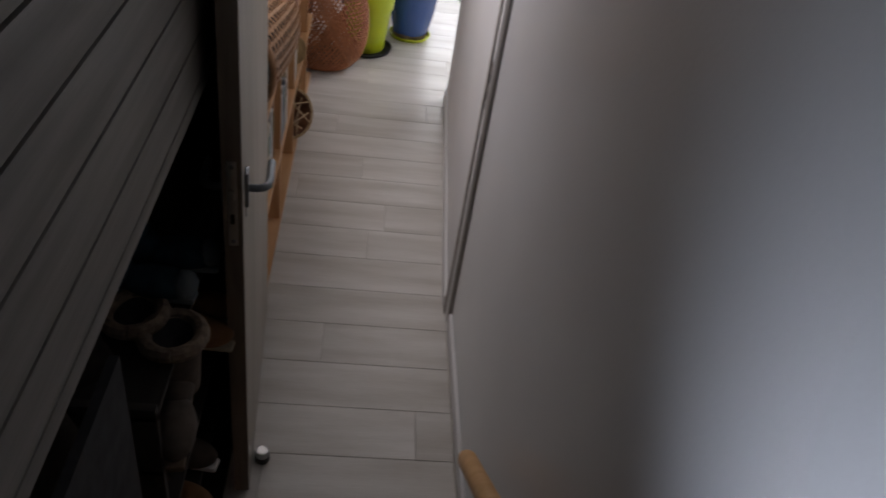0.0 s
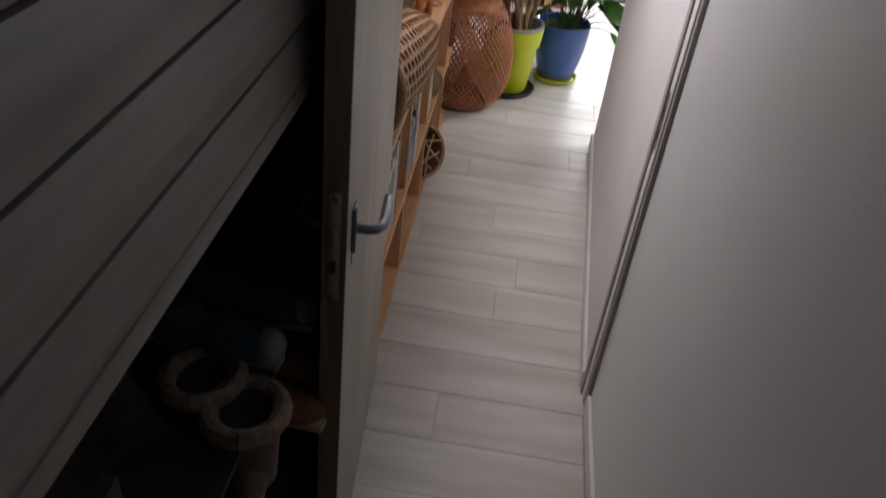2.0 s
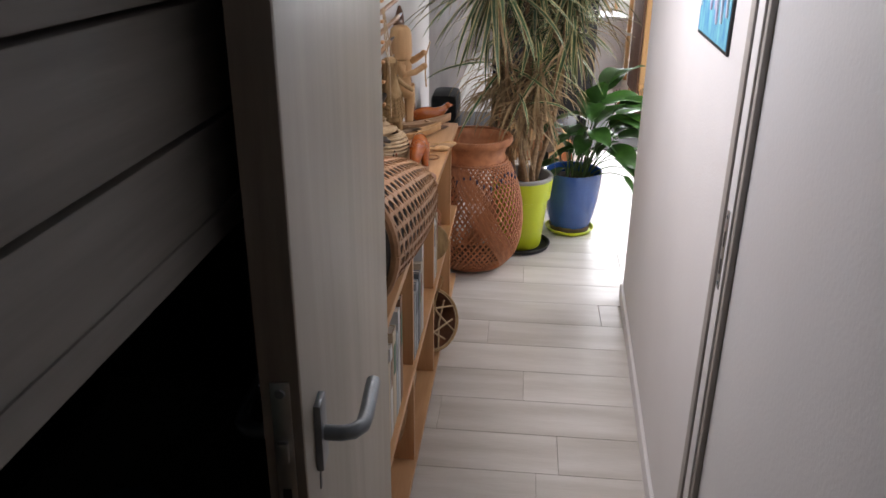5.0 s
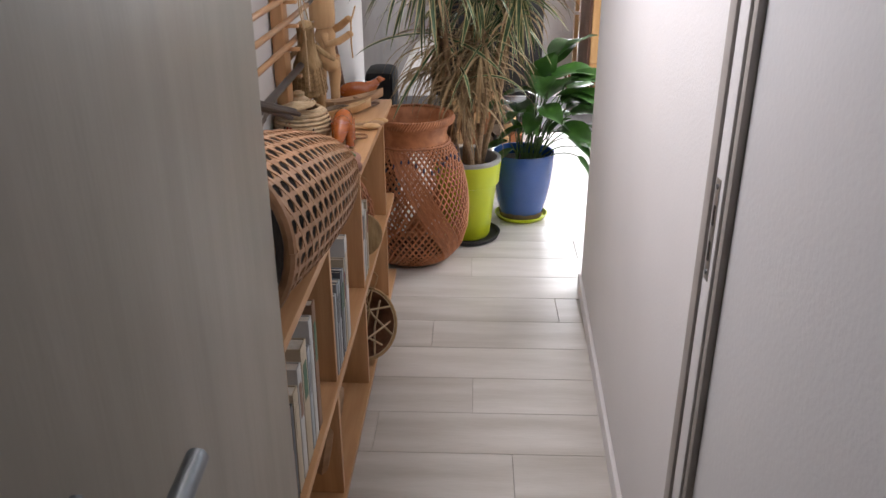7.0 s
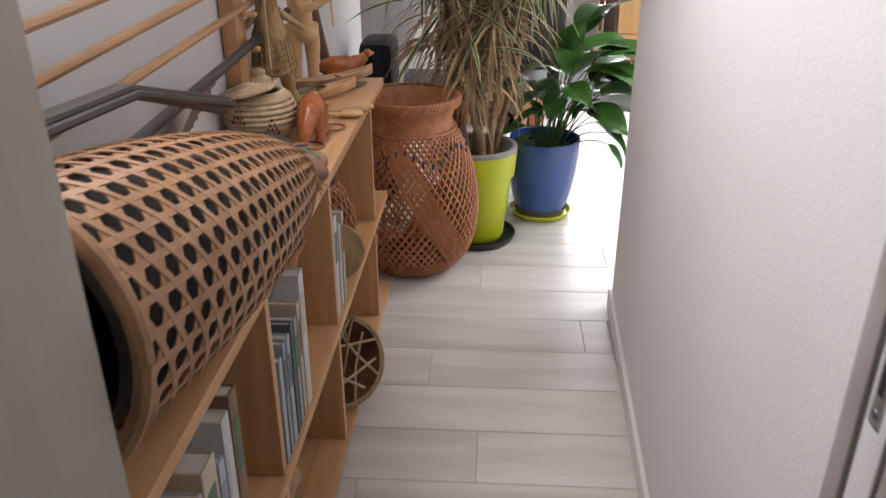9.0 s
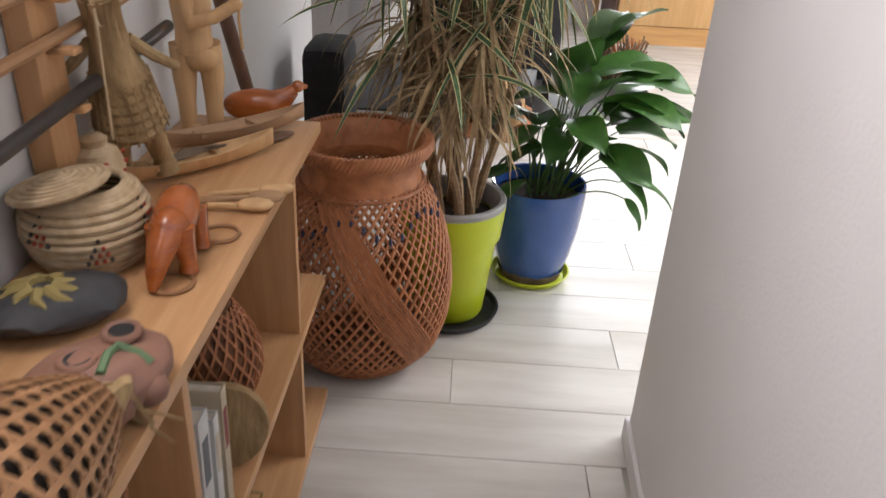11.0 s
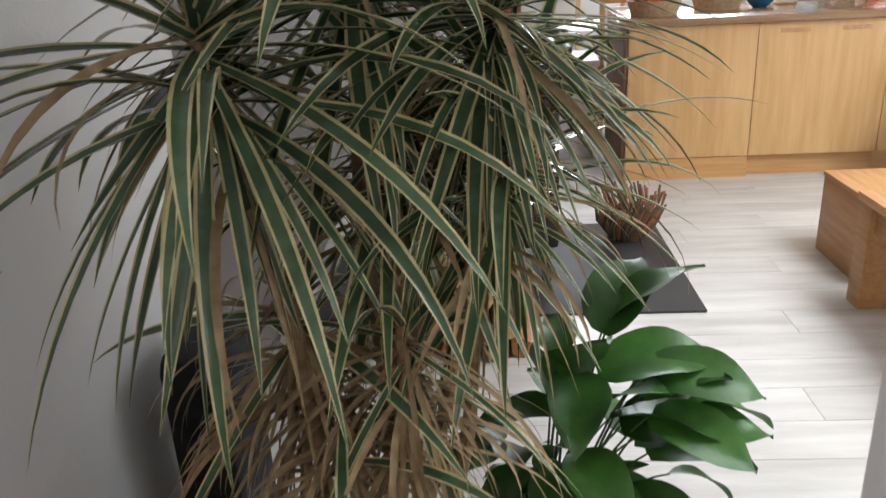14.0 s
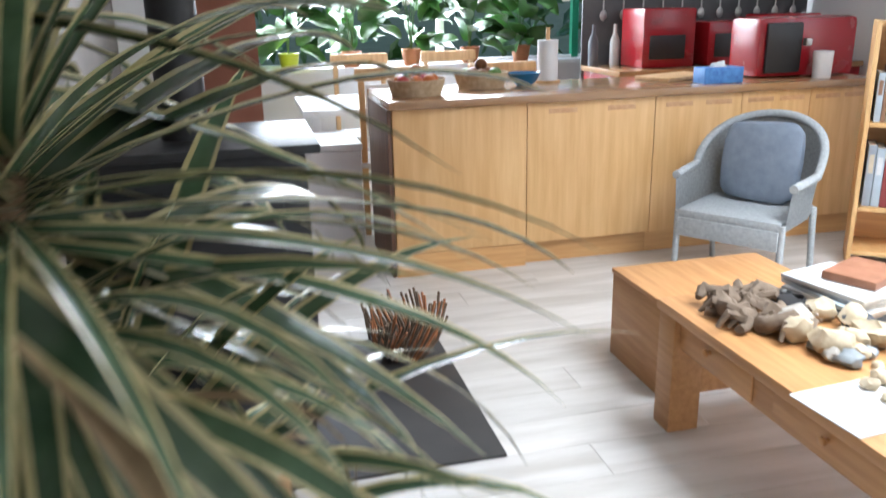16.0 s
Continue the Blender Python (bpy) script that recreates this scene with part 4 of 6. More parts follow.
for k in range(3):
    s = figure("carved_spoon", (-0.762 + 0.010 * k, 3.085 + 0.027 * k, ST + 0.001), (M_BALSA, M_BOAT, M_BALSA)[k], "small carved wooden spoon", "spoon", spoon, 8 + 5 * k)
    s["group"] = "spoons on the shelf"
for at in ((-0.742, 3.005, ST + 0.0035), (-0.762, 2.862, ST + 0.0035)):
    figure("rope_ring", at, M_CANE, "small cane ring lying on the shelf", "ring", lambda bm: tube(bm, [(0.027 * math.cos(a / 14 * math.pi), 0.027 * math.sin(a / 14 * math.pi), 0) for a in range(29)], 0.003, 6))["group"] = "cane rings"


def paddle(bm):
    tube(bm, [(-0.15, 0, 0.008), (0.06, 0, 0.008)], [0.006, 0.006], 8)
    blob(bm, (0.10, 0, 0.009), (0.055, 0.017, 0.007), None, 3)
    blob(bm, (-0.15, 0, 0.009), (0.012, 0.013, 0.007), None, 2)


figure("model_paddle", (-0.832, 3.318, ST + 0.001), M_PADDLE, "small dark wooden model paddle between the canoes", "paddle", paddle, 46)


def fibre_doll(bm):
    """Plaited body on two fibre legs, narrowing to a bound head."""
    lathe(bm, [(0.020, 0.105), (0.046, 0.118)] + [(0.056 - 0.0012 * k + 0.0035 * (k % 2), 0.125 + 0.0085 * k) for k in range(12)] + [(0.040, 0.236), (0.034, 0.26), (0.029, 0.29), (0.024, 0.315), (0.026, 0.335), (0.023, 0.365), (0.010, 0.374)], 24)
    for s_ in (-1, 1):
        tube(bm, [(0.024 * s_, 0, 0.13), (0.030 * s_, 0.006, 0.07), (0.034 * s_, 0.012, 0.030), (0.036 * s_, 0.004, 0.004)], [0.024, 0.019, 0.017, 0.024], 12)
        tube(bm, [(0.026 * s_, 0, 0.285), (0.058 * s_, 0.0, 0.250), (0.088 * s_, 0.004, 0.222)], [0.010, 0.009, 0.007], 8)
    for k in range(26):
        a = k * 2.4
        tube(bm, [(0.028 * math.cos(a), 0.030 * math.sin(a), 0.262), (0.025 * math.cos(a + 0.2), 0.025 * math.sin(a + 0.2), 0.318), (0.027 * math.cos(a + 0.3), 0.027 * math.sin(a + 0.3), 0.362)], 0.0022, 4)
    for k in range(22):
        a = 2 * math.pi * k / 22
        tube(bm, [((0.059 - 0.014 * q / 11) * math.cos(a + 0.05 * (q % 2)), (0.059 - 0.014 * q / 11) * math.sin(a + 0.05 * (q % 2)), 0.123 + 0.0092 * q) for q in range(12)], 0.0022, 4)


doll = figure("fibre_doll", (-0.908, 3.215, ST + 0.004), M_FIBRE, "woven palm-fibre doll standing on the shelf", "doll", fibre_doll)
doll.matrix_world = pose(-0.912, 3.172, ST + 0.012, 22, -4, 20) @ Matrix.Scale(0.93, 4)


def archer(bm):
    """Thickset figure with a tall round cap of hair, drawing a small bow."""
    for s_, y in ((-1, -0.012), (1, 0.014)):
        tube(bm, [(0.020 * s_, y * 0.5, 0.165), (0.022 * s_, y + 0.004, 0.10), (0.021 * s_, y + 0.001, 0.055), (0.021 * s_, y, 0.004)], [0.026, 0.022, 0.017, 0.016], 14)
        blob(bm, (0.021 * s_ + 0.008, y - 0.003, 0.008), (0.020, 0.012, 0.008), None, 2)
    lathe(bm, [(0.024, 0.140), (0.036, 0.155), (0.032, 0.185), (0.034, 0.215), (0.037, 0.240), (0.026, 0.262), (0.018, 0.268)], 20)
    lathe(bm, [(0.020, 0.258), (0.040, 0.266), (0.044, 0.290), (0.043, 0.350), (0.038, 0.376), (0.024, 0.390), (0.003, 0.394)], 24, Matrix.Translation((-0.006, 0, 0)))
    tube(bm, [(0.008, -0.034, 0.244), (0.020, -0.048, 0.212), (0.058, -0.030, 0.222), (0.086, -0.012, 0.240)], [0.015, 0.014, 0.012, 0.011], 12)
    tube(bm, [(0.008, 0.032, 0.246), (0.044, 0.030, 0.262), (0.080, 0.006, 0.288)], [0.015, 0.013, 0.011], 12)
    blob(bm, (0.090, -0.010, 0.243), (0.014, 0.011, 0.012), None, 2)
    blob(bm, (0.084, 0.004, 0.291), (0.013, 0.011, 0.012), None, 2)
    lathe(bm, [(0.037, 0.150), (0.0385, 0.156), (0.037, 0.162)], 20, close=False)
    blob(bm, (0.014, -0.002, 0.142), (0.032, 0.034, 0.028), None, 3)
    tube(bm, [(0.098, -0.010, 0.165), (0.094, -0.008, 0.215), (0.096, -0.006, 0.285), (0.112, -0.004, 0.335)], 0.0030, 6)


figure("archer_carving", (-0.905, 3.440, ST + 0.001), M_BALSA, "pale carved wooden archer figure with a bow", "carving", archer, -8)

# books
rb = random.Random(3)
COVERS = [mat("book_cover_" + n, c, rough=0.55, bump=0.05) for n, c in (("white", (0.62, 0.62, 0.61)), ("grey_blue", (0.30, 0.33, 0.37)), ("cream", (0.56, 0.47, 0.34)), ("slate", (0.12, 0.13, 0.15)), ("pale_blue", (0.42, 0.48, 0.53)), ("brown", (0.26, 0.14, 0.08)), ("dark_red", (0.25, 0.04, 0.04)), ("green", (0.06, 0.16, 0.09)))]


def book(x0, y0, z0, depth, thick, height, cover, lean=0.0, spine_out=True):
    """A standing book whose spine faces +x."""
    bk = thing("book", (x0, y0, z0), "upright book with a printed cover", "book", "books on the shelves")
    bm = bmesh.new()
    box(bm, -depth, 0, 0, 0.0022, 0, height, 0.0006)
    box(bm, -depth, 0, thick - 0.0022, thick, 0, height, 0.0006)
    box(bm, -0.0025, 0.0005, 0, thick, 0, height, 0.0006)
    part("cover", bm, cover, bk)
    part("page_block", bbox(-depth + 0.004, -0.003, 0.0025, thick - 0.0025, 0.003, height - 0.003), M_PAPER, bk)
    part("title_band", bbox(0.0006, 0.0012, thick * 0.2, thick * 0.8, height * 0.55, height * 0.85), rb.choice(COVERS), bk)
    bk.matrix_world = pose(x0, y0, z0, lean, 0, 0)
    return bk


y = 1.812
for t_, h, c in ((0.022, 0.20, 3), (0.035, 0.21, 2), (0.03, 0.235, 0), (0.045, 0.255, 2), (0.02, 0.225, 4), (0.028, 0.27, 0), (0.03, 0.285, 5)):
    book(SF - 0.012, y, 0.3575, 0.17, t_, h, COVERS[c], -1.5)
    y += t_ + 0.007
y = 2.243
for t_, h, c in ((0.018, 0.20, 4), (0.016, 0.215, 1), (0.02, 0.21, 4), (0.014, 0.22, 3), (0.018, 0.215, 1), (0.016, 0.23, 2), (0.034, 0.272, 0)):
    book(SF - 0.006, y, 0.3575, 0.18, t_, h, COVERS[c], -2)
    y += t_ + 0.009
y = 2.728
for t_, h, c in ((0.035, 0.235, 0), (0.022, 0.20, 0), (0.022, 0.215, 2)):
    book(SF - 0.01, y, 0.3575, 0.17, t_, h, COVERS[c], -3)
    y += t_ + 0.016
jug = thing("clay_vase", (-0.80, 2.58, 0.3575), "orange terracotta vase with a wide dark mouth", "vase")
bm = bmesh.new()
lathe(bm, [(0.045, 0), (0.062, 0.04), (0.060, 0.10), (0.048, 0.17), (0.060, 0.225), (0.074, 0.25), (0.070, 0.252), (0.052, 0.215), (0.040, 0.17)], 28)
part("body", bm, M_ORCLAY, jug)
ball = thing("round_wicker_basket", (-0.80, 3.06, 0.3575), "small round red-brown wicker basket", "basket")
BR = [(0.03, 0.0), (0.07, 0.03), (0.088, 0.08), (0.085, 0.13), (0.06, 0.18), (0.045, 0.2)]
bm = bmesh.new()
lathe(bm, [(r - 0.004, z) for r, z in BR], 26)
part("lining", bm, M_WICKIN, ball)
bm = bmesh.new()
for s in (1, -1):
    for k in range(26):
        tube(bm, [(profile(BR, j / 12)[0] * math.cos(2 * math.pi * k / 26 + s * j / 12 * 1.6), profile(BR, j / 12)[0] * math.sin(2 * math.pi * k / 26 + s * j / 12 * 1.6), profile(BR, j / 12)[1]) for j in range(13)], 0.0028, 4, False)
tagged(part("weave", bm, M_WICKER, ball), kind="stuff")
slice_ = thing("wood_slice", (-0.74, 2.93, 0.3575), "rough slice of pale wood standing on the shelf", "wood slice")
bm = bmesh.new()
lathe(bm, [(0.068, -0.012), (0.07, 0), (0.068, 0.012)], 20, Matrix.Translation((0, 0, 0.069)) @ pose(0, 0, 0, 78, 0, 12))
part("slice", bm, M_FIBRE, slice_)
bag = thing("straw_bag", (-0.735, 2.86, 0.0405), "round straw bag with a knotted cord hanging over the shelf", "bag")
bm = bmesh.new()
m_ = Matrix.Translation((0.0, 0.0, 0.115)) @ pose(0, 0, 0, 0, 66, -48)
lathe(bm, [(0.02, -0.09), (0.07, -0.075), (0.10, -0.03), (0.108, 0.015), (0.112, 0.02), (0.105, 0.02)], 28, m_, close=False)
part("bowl", bm, M_STRAW, bag)
# inside of the bowl: the shade of its depth is in the darker cane
bm = bmesh.new()
lathe(bm, [(0.105, 0.0195), (0.094, -0.03), (0.062, -0.066), (0.002, -0.08)], 28, m_, close=False)
part("lining", bm, M_WICKIN, bag, "woven inside, toned dark for shade")
for k in range(7):
    a = 0.9 * k
    bm = bmesh.new()
    tube(bm, [m_ @ Vector((0.104 * math.cos(a), 0.104 * math.sin(a), 0.022)), m_ @ Vector((0.04 * math.cos(a + 0.9), 0.04 * math.sin(a + 0.9), 0.012 + 0.004 * k)), m_ @ Vector((0.09 * math.cos(a + 2.2), 0.09 * math.sin(a + 2.2), 0.02))], 0.0035, 6)
    part("fibre_strand", bm, M_STRAW, bag)
for k in range(4):
    bm = bmesh.new()
    tube(bm, [m_ @ Vector((r * math.cos(a / 16 * math.pi), r * math.sin(a / 16 * math.pi), z)) for r, z in [((0.112, 0.104, 0.09, 0.075)[k], (0.02, -0.015, -0.045, -0.07)[k])] for a in range(33)], 0.005, 6)
    part("coil", bm, M_FIBRE, bag)
bm = bmesh.new()
tube(bm, [(0.02, 0.05, 0.30), (0.035, 0.052, 0.27), (0.045, 0.075, 0.245), (0.04, 0.06, 0.225), (0.03, 0.03, 0.21), (0.02, 0.0, 0.16)], 0.0025, 6)
tube(bm, [(0.02, 0.05, 0.30), (0.01, 0.02, 0.22), (0.03, -0.03, 0.18), (0.02, -0.06, 0.12)], 0.0025, 6)
part("cord", bm, M_FIBRE, bag)
mask = thing("wooden_mask", (-0.76, 2.29, 0.0405), "brown wooden oval mask with a round opening", "mask")
bm = bmesh.new()
tube(bm, [(0.02 + 0.02 * math.sin(a / 12 * math.pi), 0.075 * math.cos(a / 12 * math.pi), 0.125 + 0.105 * math.sin(a / 12 * math.pi)) for a in range(25)], 0.019, 8)
part("ring", bm, M_BOAT, mask)
bm = bmesh.new()
blob(bm, (-0.02, 0, 0.125), (0.012, 0.065, 0.095), None, 2)
part("back", bm, M_BARK, mask)

# ---- on the west wall ----
rack = thing("spear_rack", (XL + 0.03, 2.985, ST + 0.001), "upright wooden post holding spears along the wall", "rack")
part("post", bbox(-0.026, 0.008, -0.035, 0.035, 0, 1.0, 0.003), M_BEECHV, rack)
for z in (0.194, 0.270, 0.335, 0.400, 0.466, 0.530):
    part("peg", bbox(0.008, 0.045, -0.012, 0.012, z - 0.012, z - 0.003, 0.002), M_BEECHV, rack)
for z, tip in ((1.252, 3.52), (1.188, 3.575), (1.122, 3.60), (1.057, 3.385), (0.992, 3.37)):
    bm = bmesh.new()
    tube(bm, [(XL + 0.052, 1.86, z - 0.035), (XL + 0.048, 2.985, z), (XL + 0.045, tip - 0.12, z + 0.012)], 0.0085, 8)
    sp = thing("spear", (0, 0, 0), "cane spear with a dark pointed tip held along the wall", "spear", "spears on the wall")
    part("shaft", bm, M_ROD, sp)
    bm = bmesh.new()
    tube(bm, [(XL + 0.045, tip - 0.12, z + 0.012), (XL + 0.045, tip - 0.06, z + 0.014), (XL + 0.045, tip, z + 0.016)], [0.0085, 0.006, 0.001], 6)
    part("tip", bm, M_DARKROD, sp)
blow = thing("blowpipe", (0, 0, 0), "long black palm-wood blowpipe on the wall", "blowpipe")
bm = bmesh.new()
tube(bm, [(XL + 0.064, 1.86, 0.872), (XL + 0.060, 2.985, 0.915), (XL + 0.05, 3.36, 0.928)], 0.0105, 12)
part("tube", bm, M_DARKROD, blow)
padd = thing("forked_staff", (-0.9, 3.9, 0), "brown hardwood staff with a forked head leaning on the wall", "staff")
bm = bmesh.new()
P0, P1 = Vector((0.03, 0.20, 0.012)), Vector((-0.042, -0.285, 1.085))
tube(bm, [P0, P0.lerp(P1, 0.5), P1], 0.016, 10)
part("shaft", bm, M_PADDLE, padd)
bm = bmesh.new()
tube(bm, [P1 - Vector((0, -0.012, 0.03)), P1 + Vector((0.0, -0.03, 0.015)), P1 + Vector((0.0, -0.062, 0.012)), P1 + Vector((0.0, -0.070, 0.032))], [0.018, 0.02, 0.016, 0.008], 8)
tube(bm, [P1 - Vector((0, -0.012, 0.03)), P1 + Vector((0.0, -0.012, 0.025)), P1 + Vector((0, 0.010, 0.05)), P1 + Vector((0, 0.004, 0.075))], [0.018, 0.02, 0.014, 0.005], 8)
part("fork", bm, M_PADDLE, padd)
case = thing("padded_case", (-0.835, 4.37, 0.001), "black padded case standing against the wall", "case")
bm = bmesh.new()
box(bm, -0.062, 0.075, -0.08, 0.16, 0, 0.665, 0.035)
part("body", bm, M_DARK, case)
bm = bmesh.new()
tube(bm, [(0.060, -0.05, 0.60), (0.076, -0.02, 0.585), (0.076, 0.04, 0.585), (0.060, 0.08, 0.60)], 0.008, 6)
part("strap", bm, M_BLACK, case)
cord_ = thing("wall_cord", (XL + 0.004, 3.95, 0.95), "thin pale cord drooping on the wall", "cord")
bm = bmesh.new()
tube(bm, [(0, -0.10, 0.09), (0.002, -0.05, 0.02), (0.002, 0.02, 0.0), (0, 0.08, 0.02)], 0.0016, 5)
part("cord", bm, M_STEEL, cord_)

loop = thing("cord_loop", (XL + 0.065, 3.045, 1.02), "thin tan fibre cord hanging in loops from the spears", "cord")
bm = bmesh.new()
tube(bm, [(0, -0.02, 0.19), (0.01, -0.03, 0.06), (0.02, -0.015, -0.02), (0.025, 0.03, -0.035), (0.02, 0.055, 0.0), (0.01, 0.05, 0.06), (0, 0.0, 0.19)], 0.0022, 5)
tube(bm, [(0, -0.01, 0.19), (0.02, -0.02, 0.0), (0.025, -0.035, -0.17)], 0.0018, 5)
part("cord", bm, M_STRAW, loop)
# painting on the hall wall
M_ART = mat("blue_green_brushwork", (0.03, 0.22, 0.50), (0.20, 0.55, 0.60), 0.6, 14, (1, 3, 1), 0.3, 40)
M_ART2 = mat("pink_white_brushwork", (0.55, 0.40, 0.60), (0.70, 0.80, 0.85), 0.6, 20)
art = thing("painting", (-0.0345, 2.145, 1.243), "blue and turquoise abstract painting with a black edge", "painting", "", -2.58)
part("sheet", bbox(-0.004, 0.002, -0.185, 0.185, 0.0, 0.56), M_BLACK, art)
part("paint", bbox(-0.0055, -0.0042, -0.178, 0.178, 0.008, 0.55), M_ART, art)
ra = random.Random(8)
for k in range(13):
    bm = bmesh.new()
    y, z = -0.155 + 0.026 * k, ra.uniform(0.03, 0.2)
    tube(bm, [(-0.0056, y, z), (-0.0056, y + 0.012, z + 0.08), (-0.0056, y - 0.006, z + 0.17)], [0.004, 0.007, 0.003], 6)
    part("stroke", bm, M_ART2, art)

# ---- stairwell: handrail and the closet's contents ----
hand = thing("stair_rail", (-0.105, 0.79, 0.46), "round wooden stair rail on steel brackets", "rail")
bm = bmesh.new()
tube(bm, [(0.0, 0.015, -0.012), (0, 0.0, 0.0), (0, -2.6, 1.99)], [0.019, 0.023, 0.023], 14)
part("bar", bm, M_CABP, hand)
for k in (0.25, 1.2, 2.2):
    bm = bmesh.new()
    tube(bm, [(0, -k, 0.766 * k - 0.02), (0.01, -k, 0.766 * k - 0.06), (0.058, -k, 0.766 * k - 0.06)], 0.006, 6)
    part("bracket", bm, M_STEEL, hand)
# sheets added to darken the closet's end wall and floor
slab("closet_shade_sheet", M_DARK, "near-black sheets that darken the closet", "wall", (-1.8, -0.755, 1.730, 1.738, 0.0, 1.14), (-1.8, -0.70, 0.42, 1.72, 0.0015, 0.006))
# near-black rack wood: the closet's darkness is put into its colour
M_RACK = wood("closet_shaded_rack_wood", (0.030, 0.024, 0.019), (0.018, 0.014, 0.011), 1, 0.7)
rackc = thing("shoe_rack", (-0.957, 1.058, 0.006), "wooden shoe rack coloured near black for the closet's shade", "shoe rack")
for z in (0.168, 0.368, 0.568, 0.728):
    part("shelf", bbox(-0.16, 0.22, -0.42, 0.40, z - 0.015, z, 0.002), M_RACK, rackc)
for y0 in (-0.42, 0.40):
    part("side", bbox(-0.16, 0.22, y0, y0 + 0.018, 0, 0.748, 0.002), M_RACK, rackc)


def shoe(name, at, turn, label, upper, sole, collar, shaft=0.0, l=0.27):
    """A shoe whose toe points along +x from the heel at at."""
    ob = thing(name, at, label, name.replace("_", " "), "shoes in the closet", turn)
    bm = bmesh.new()
    rings = [(0.0, 0.033), (0.08, 0.034), (0.16, 0.043), (0.22, 0.040), (0.26, 0.022)]
    box(bm, 0, l, -0.038, 0.038, 0, 0.018, 0.008)
    for v in bm.verts:
        s = v.co.x / l
        v.co.y *= 0.82 + 0.35 * math.sin(math.pi * min(max(s, 0), 1)) - (0.35 if s > 0.93 else 0)
    part("sole", bm, sole, ob)
    bm = bmesh.new()
    blob(bm, (l * 0.70, 0, 0.040), (l * 0.30, 0.042, 0.036), None, 3)
    blob(bm, (l * 0.28, 0, 0.052), (l * 0.27, 0.037, 0.05), None, 3)
    if shaft:
        lathe(bm, [(0.045, 0.03), (0.05, 0.03 + shaft * 0.5), (0.055, 0.03 + shaft)], 20, Matrix.Translation((l * 0.24, 0, 0)), close=False)
    part("upper", bm, upper, ob)
    bm = bmesh.new()
    z = 0.085 if not shaft else 0.03 + shaft
    r = 0.036 if not shaft else 0.056
    tube(bm, [(l * 0.25 + r * 1.25 * math.cos(a / 12 * math.pi), r * math.sin(a / 12 * math.pi), z + 0.012 * math.cos(a / 12 * math.pi)) for a in range(25)], 0.009 if not shaft else 0.016, 8)
    part("collar", bm, collar, ob)
    bm = bmesh.new()
    lathe(bm, [(r, z - 0.004), (0.001, z - 0.02)], 18, Matrix.Translation((l * 0.25, 0, 0)) @ Matrix.Diagonal((1.2, 1, 1, 1)), close=False)
    part("opening", bm, M_DARK, ob)
    return ob


shoe("slipper", (-0.967, 1.078, 0.735), -2, "teal felt slipper with a pale grey toe", M_TEAL, M_TOE, M_TEAL)
shoe("slipper", (-0.997, 0.988, 0.735), -6, "teal felt slipper with a pale grey toe", M_TEAL, M_TOE, M_TEAL)
for xx, yy in ((-0.722, 1.073), (-0.752, 0.963)):
    bm = bmesh.new()
    blob(bm, (0, 0, 0), (0.030, 0.036, 0.030), None, 2)
    t_ = part("toe_cap", bm, M_TOE)
    t_.parent = [o for o in scene.objects if o.name.startswith("slipper")][0 if yy > 1.0 else 1]
    t_.matrix_world = Matrix.Translation((xx, yy, 0.778))
shoe("fur_boot", (-0.845, 0.955, 0.575), -84, "taupe suede boot with a sheepskin cuff", M_BOOT, M_BARK, M_FUR, 0.15)
shoe("fur_boot", (-0.760, 0.900, 0.575), -80, "taupe suede boot with a sheepskin cuff", M_BOOT, M_BARK, M_FUR, 0.15)
shoe("ankle_shoe", (-0.925, 1.010, 0.575), -6, "tan nubuck shoe with a cream sole", M_SHOE, M_SOLE, M_DARK)
shoe("ankle_shoe", (-0.935, 1.105, 0.575), -8, "tan nubuck shoe with a cream sole", M_SHOE, M_SOLE, M_DARK)
shoe("trainer", (-0.967, 0.988, 0.175), -10, "dark trainer with a white sole", M_BOOT, M_WHITE, M_DARK)
shoe("trainer", (-0.947, 0.868, 0.175), -14, "brown low shoe with a worn sole", M_SHOE, M_BARK, M_DARK)
shoe("canvas_shoe", (-0.927, 0.928, 0.007), -12, "pink canvas shoe with a white sole", M_PINK, M_WHITE, M_PINK)
coat = thing("draped_coat", (-0.887, 0.568, 0.007), "brown wool coat draped in folds inside the closet", "coat")
bm = bmesh.new()
g = [[None] * 15 for _ in range(21)]
for i in range(21):
    for j in range(15):
        s, u = i / 20, j / 14
        g[i][j] = bm.verts.new((-0.13 + 0.27 * s ** 0.7 - 0.03 * math.sin(11 * u + 2 * s), -0.17 + 0.34 * u + 0.10 * s, 0.93 * (1 - s ** 1.6) + 0.015 + 0.035 * math.sin(13 * u + 4 * s) * (0.3 + s)))
for i in range(20):
    for j in range(14):
        bm.faces.new((g[i][j], g[i][j + 1], g[i + 1][j + 1], g[i + 1][j]))
bmesh.ops.solidify(bm, geom=bm.faces[:], thickness=0.012)
part("cloth", bm, M_COAT, coat)
hbag = thing("handbag", (-0.877, 0.348, 0.007), "black leather bag with brass rivets", "bag")
part("body", bbox(-0.10, 0.12, -0.16, 0.11, 0.0, 0.50, 0.05), M_DARK, hbag)
for y0, z in ((0.02, 0.40), (-0.04, 0.41), (-0.10, 0.34)):
    bm = bmesh.new()
    blob(bm, (0.122, y0, z), (0.004, 0.008, 0.008), None, 2)
    part("rivet", bm, M_GOLD, hbag)

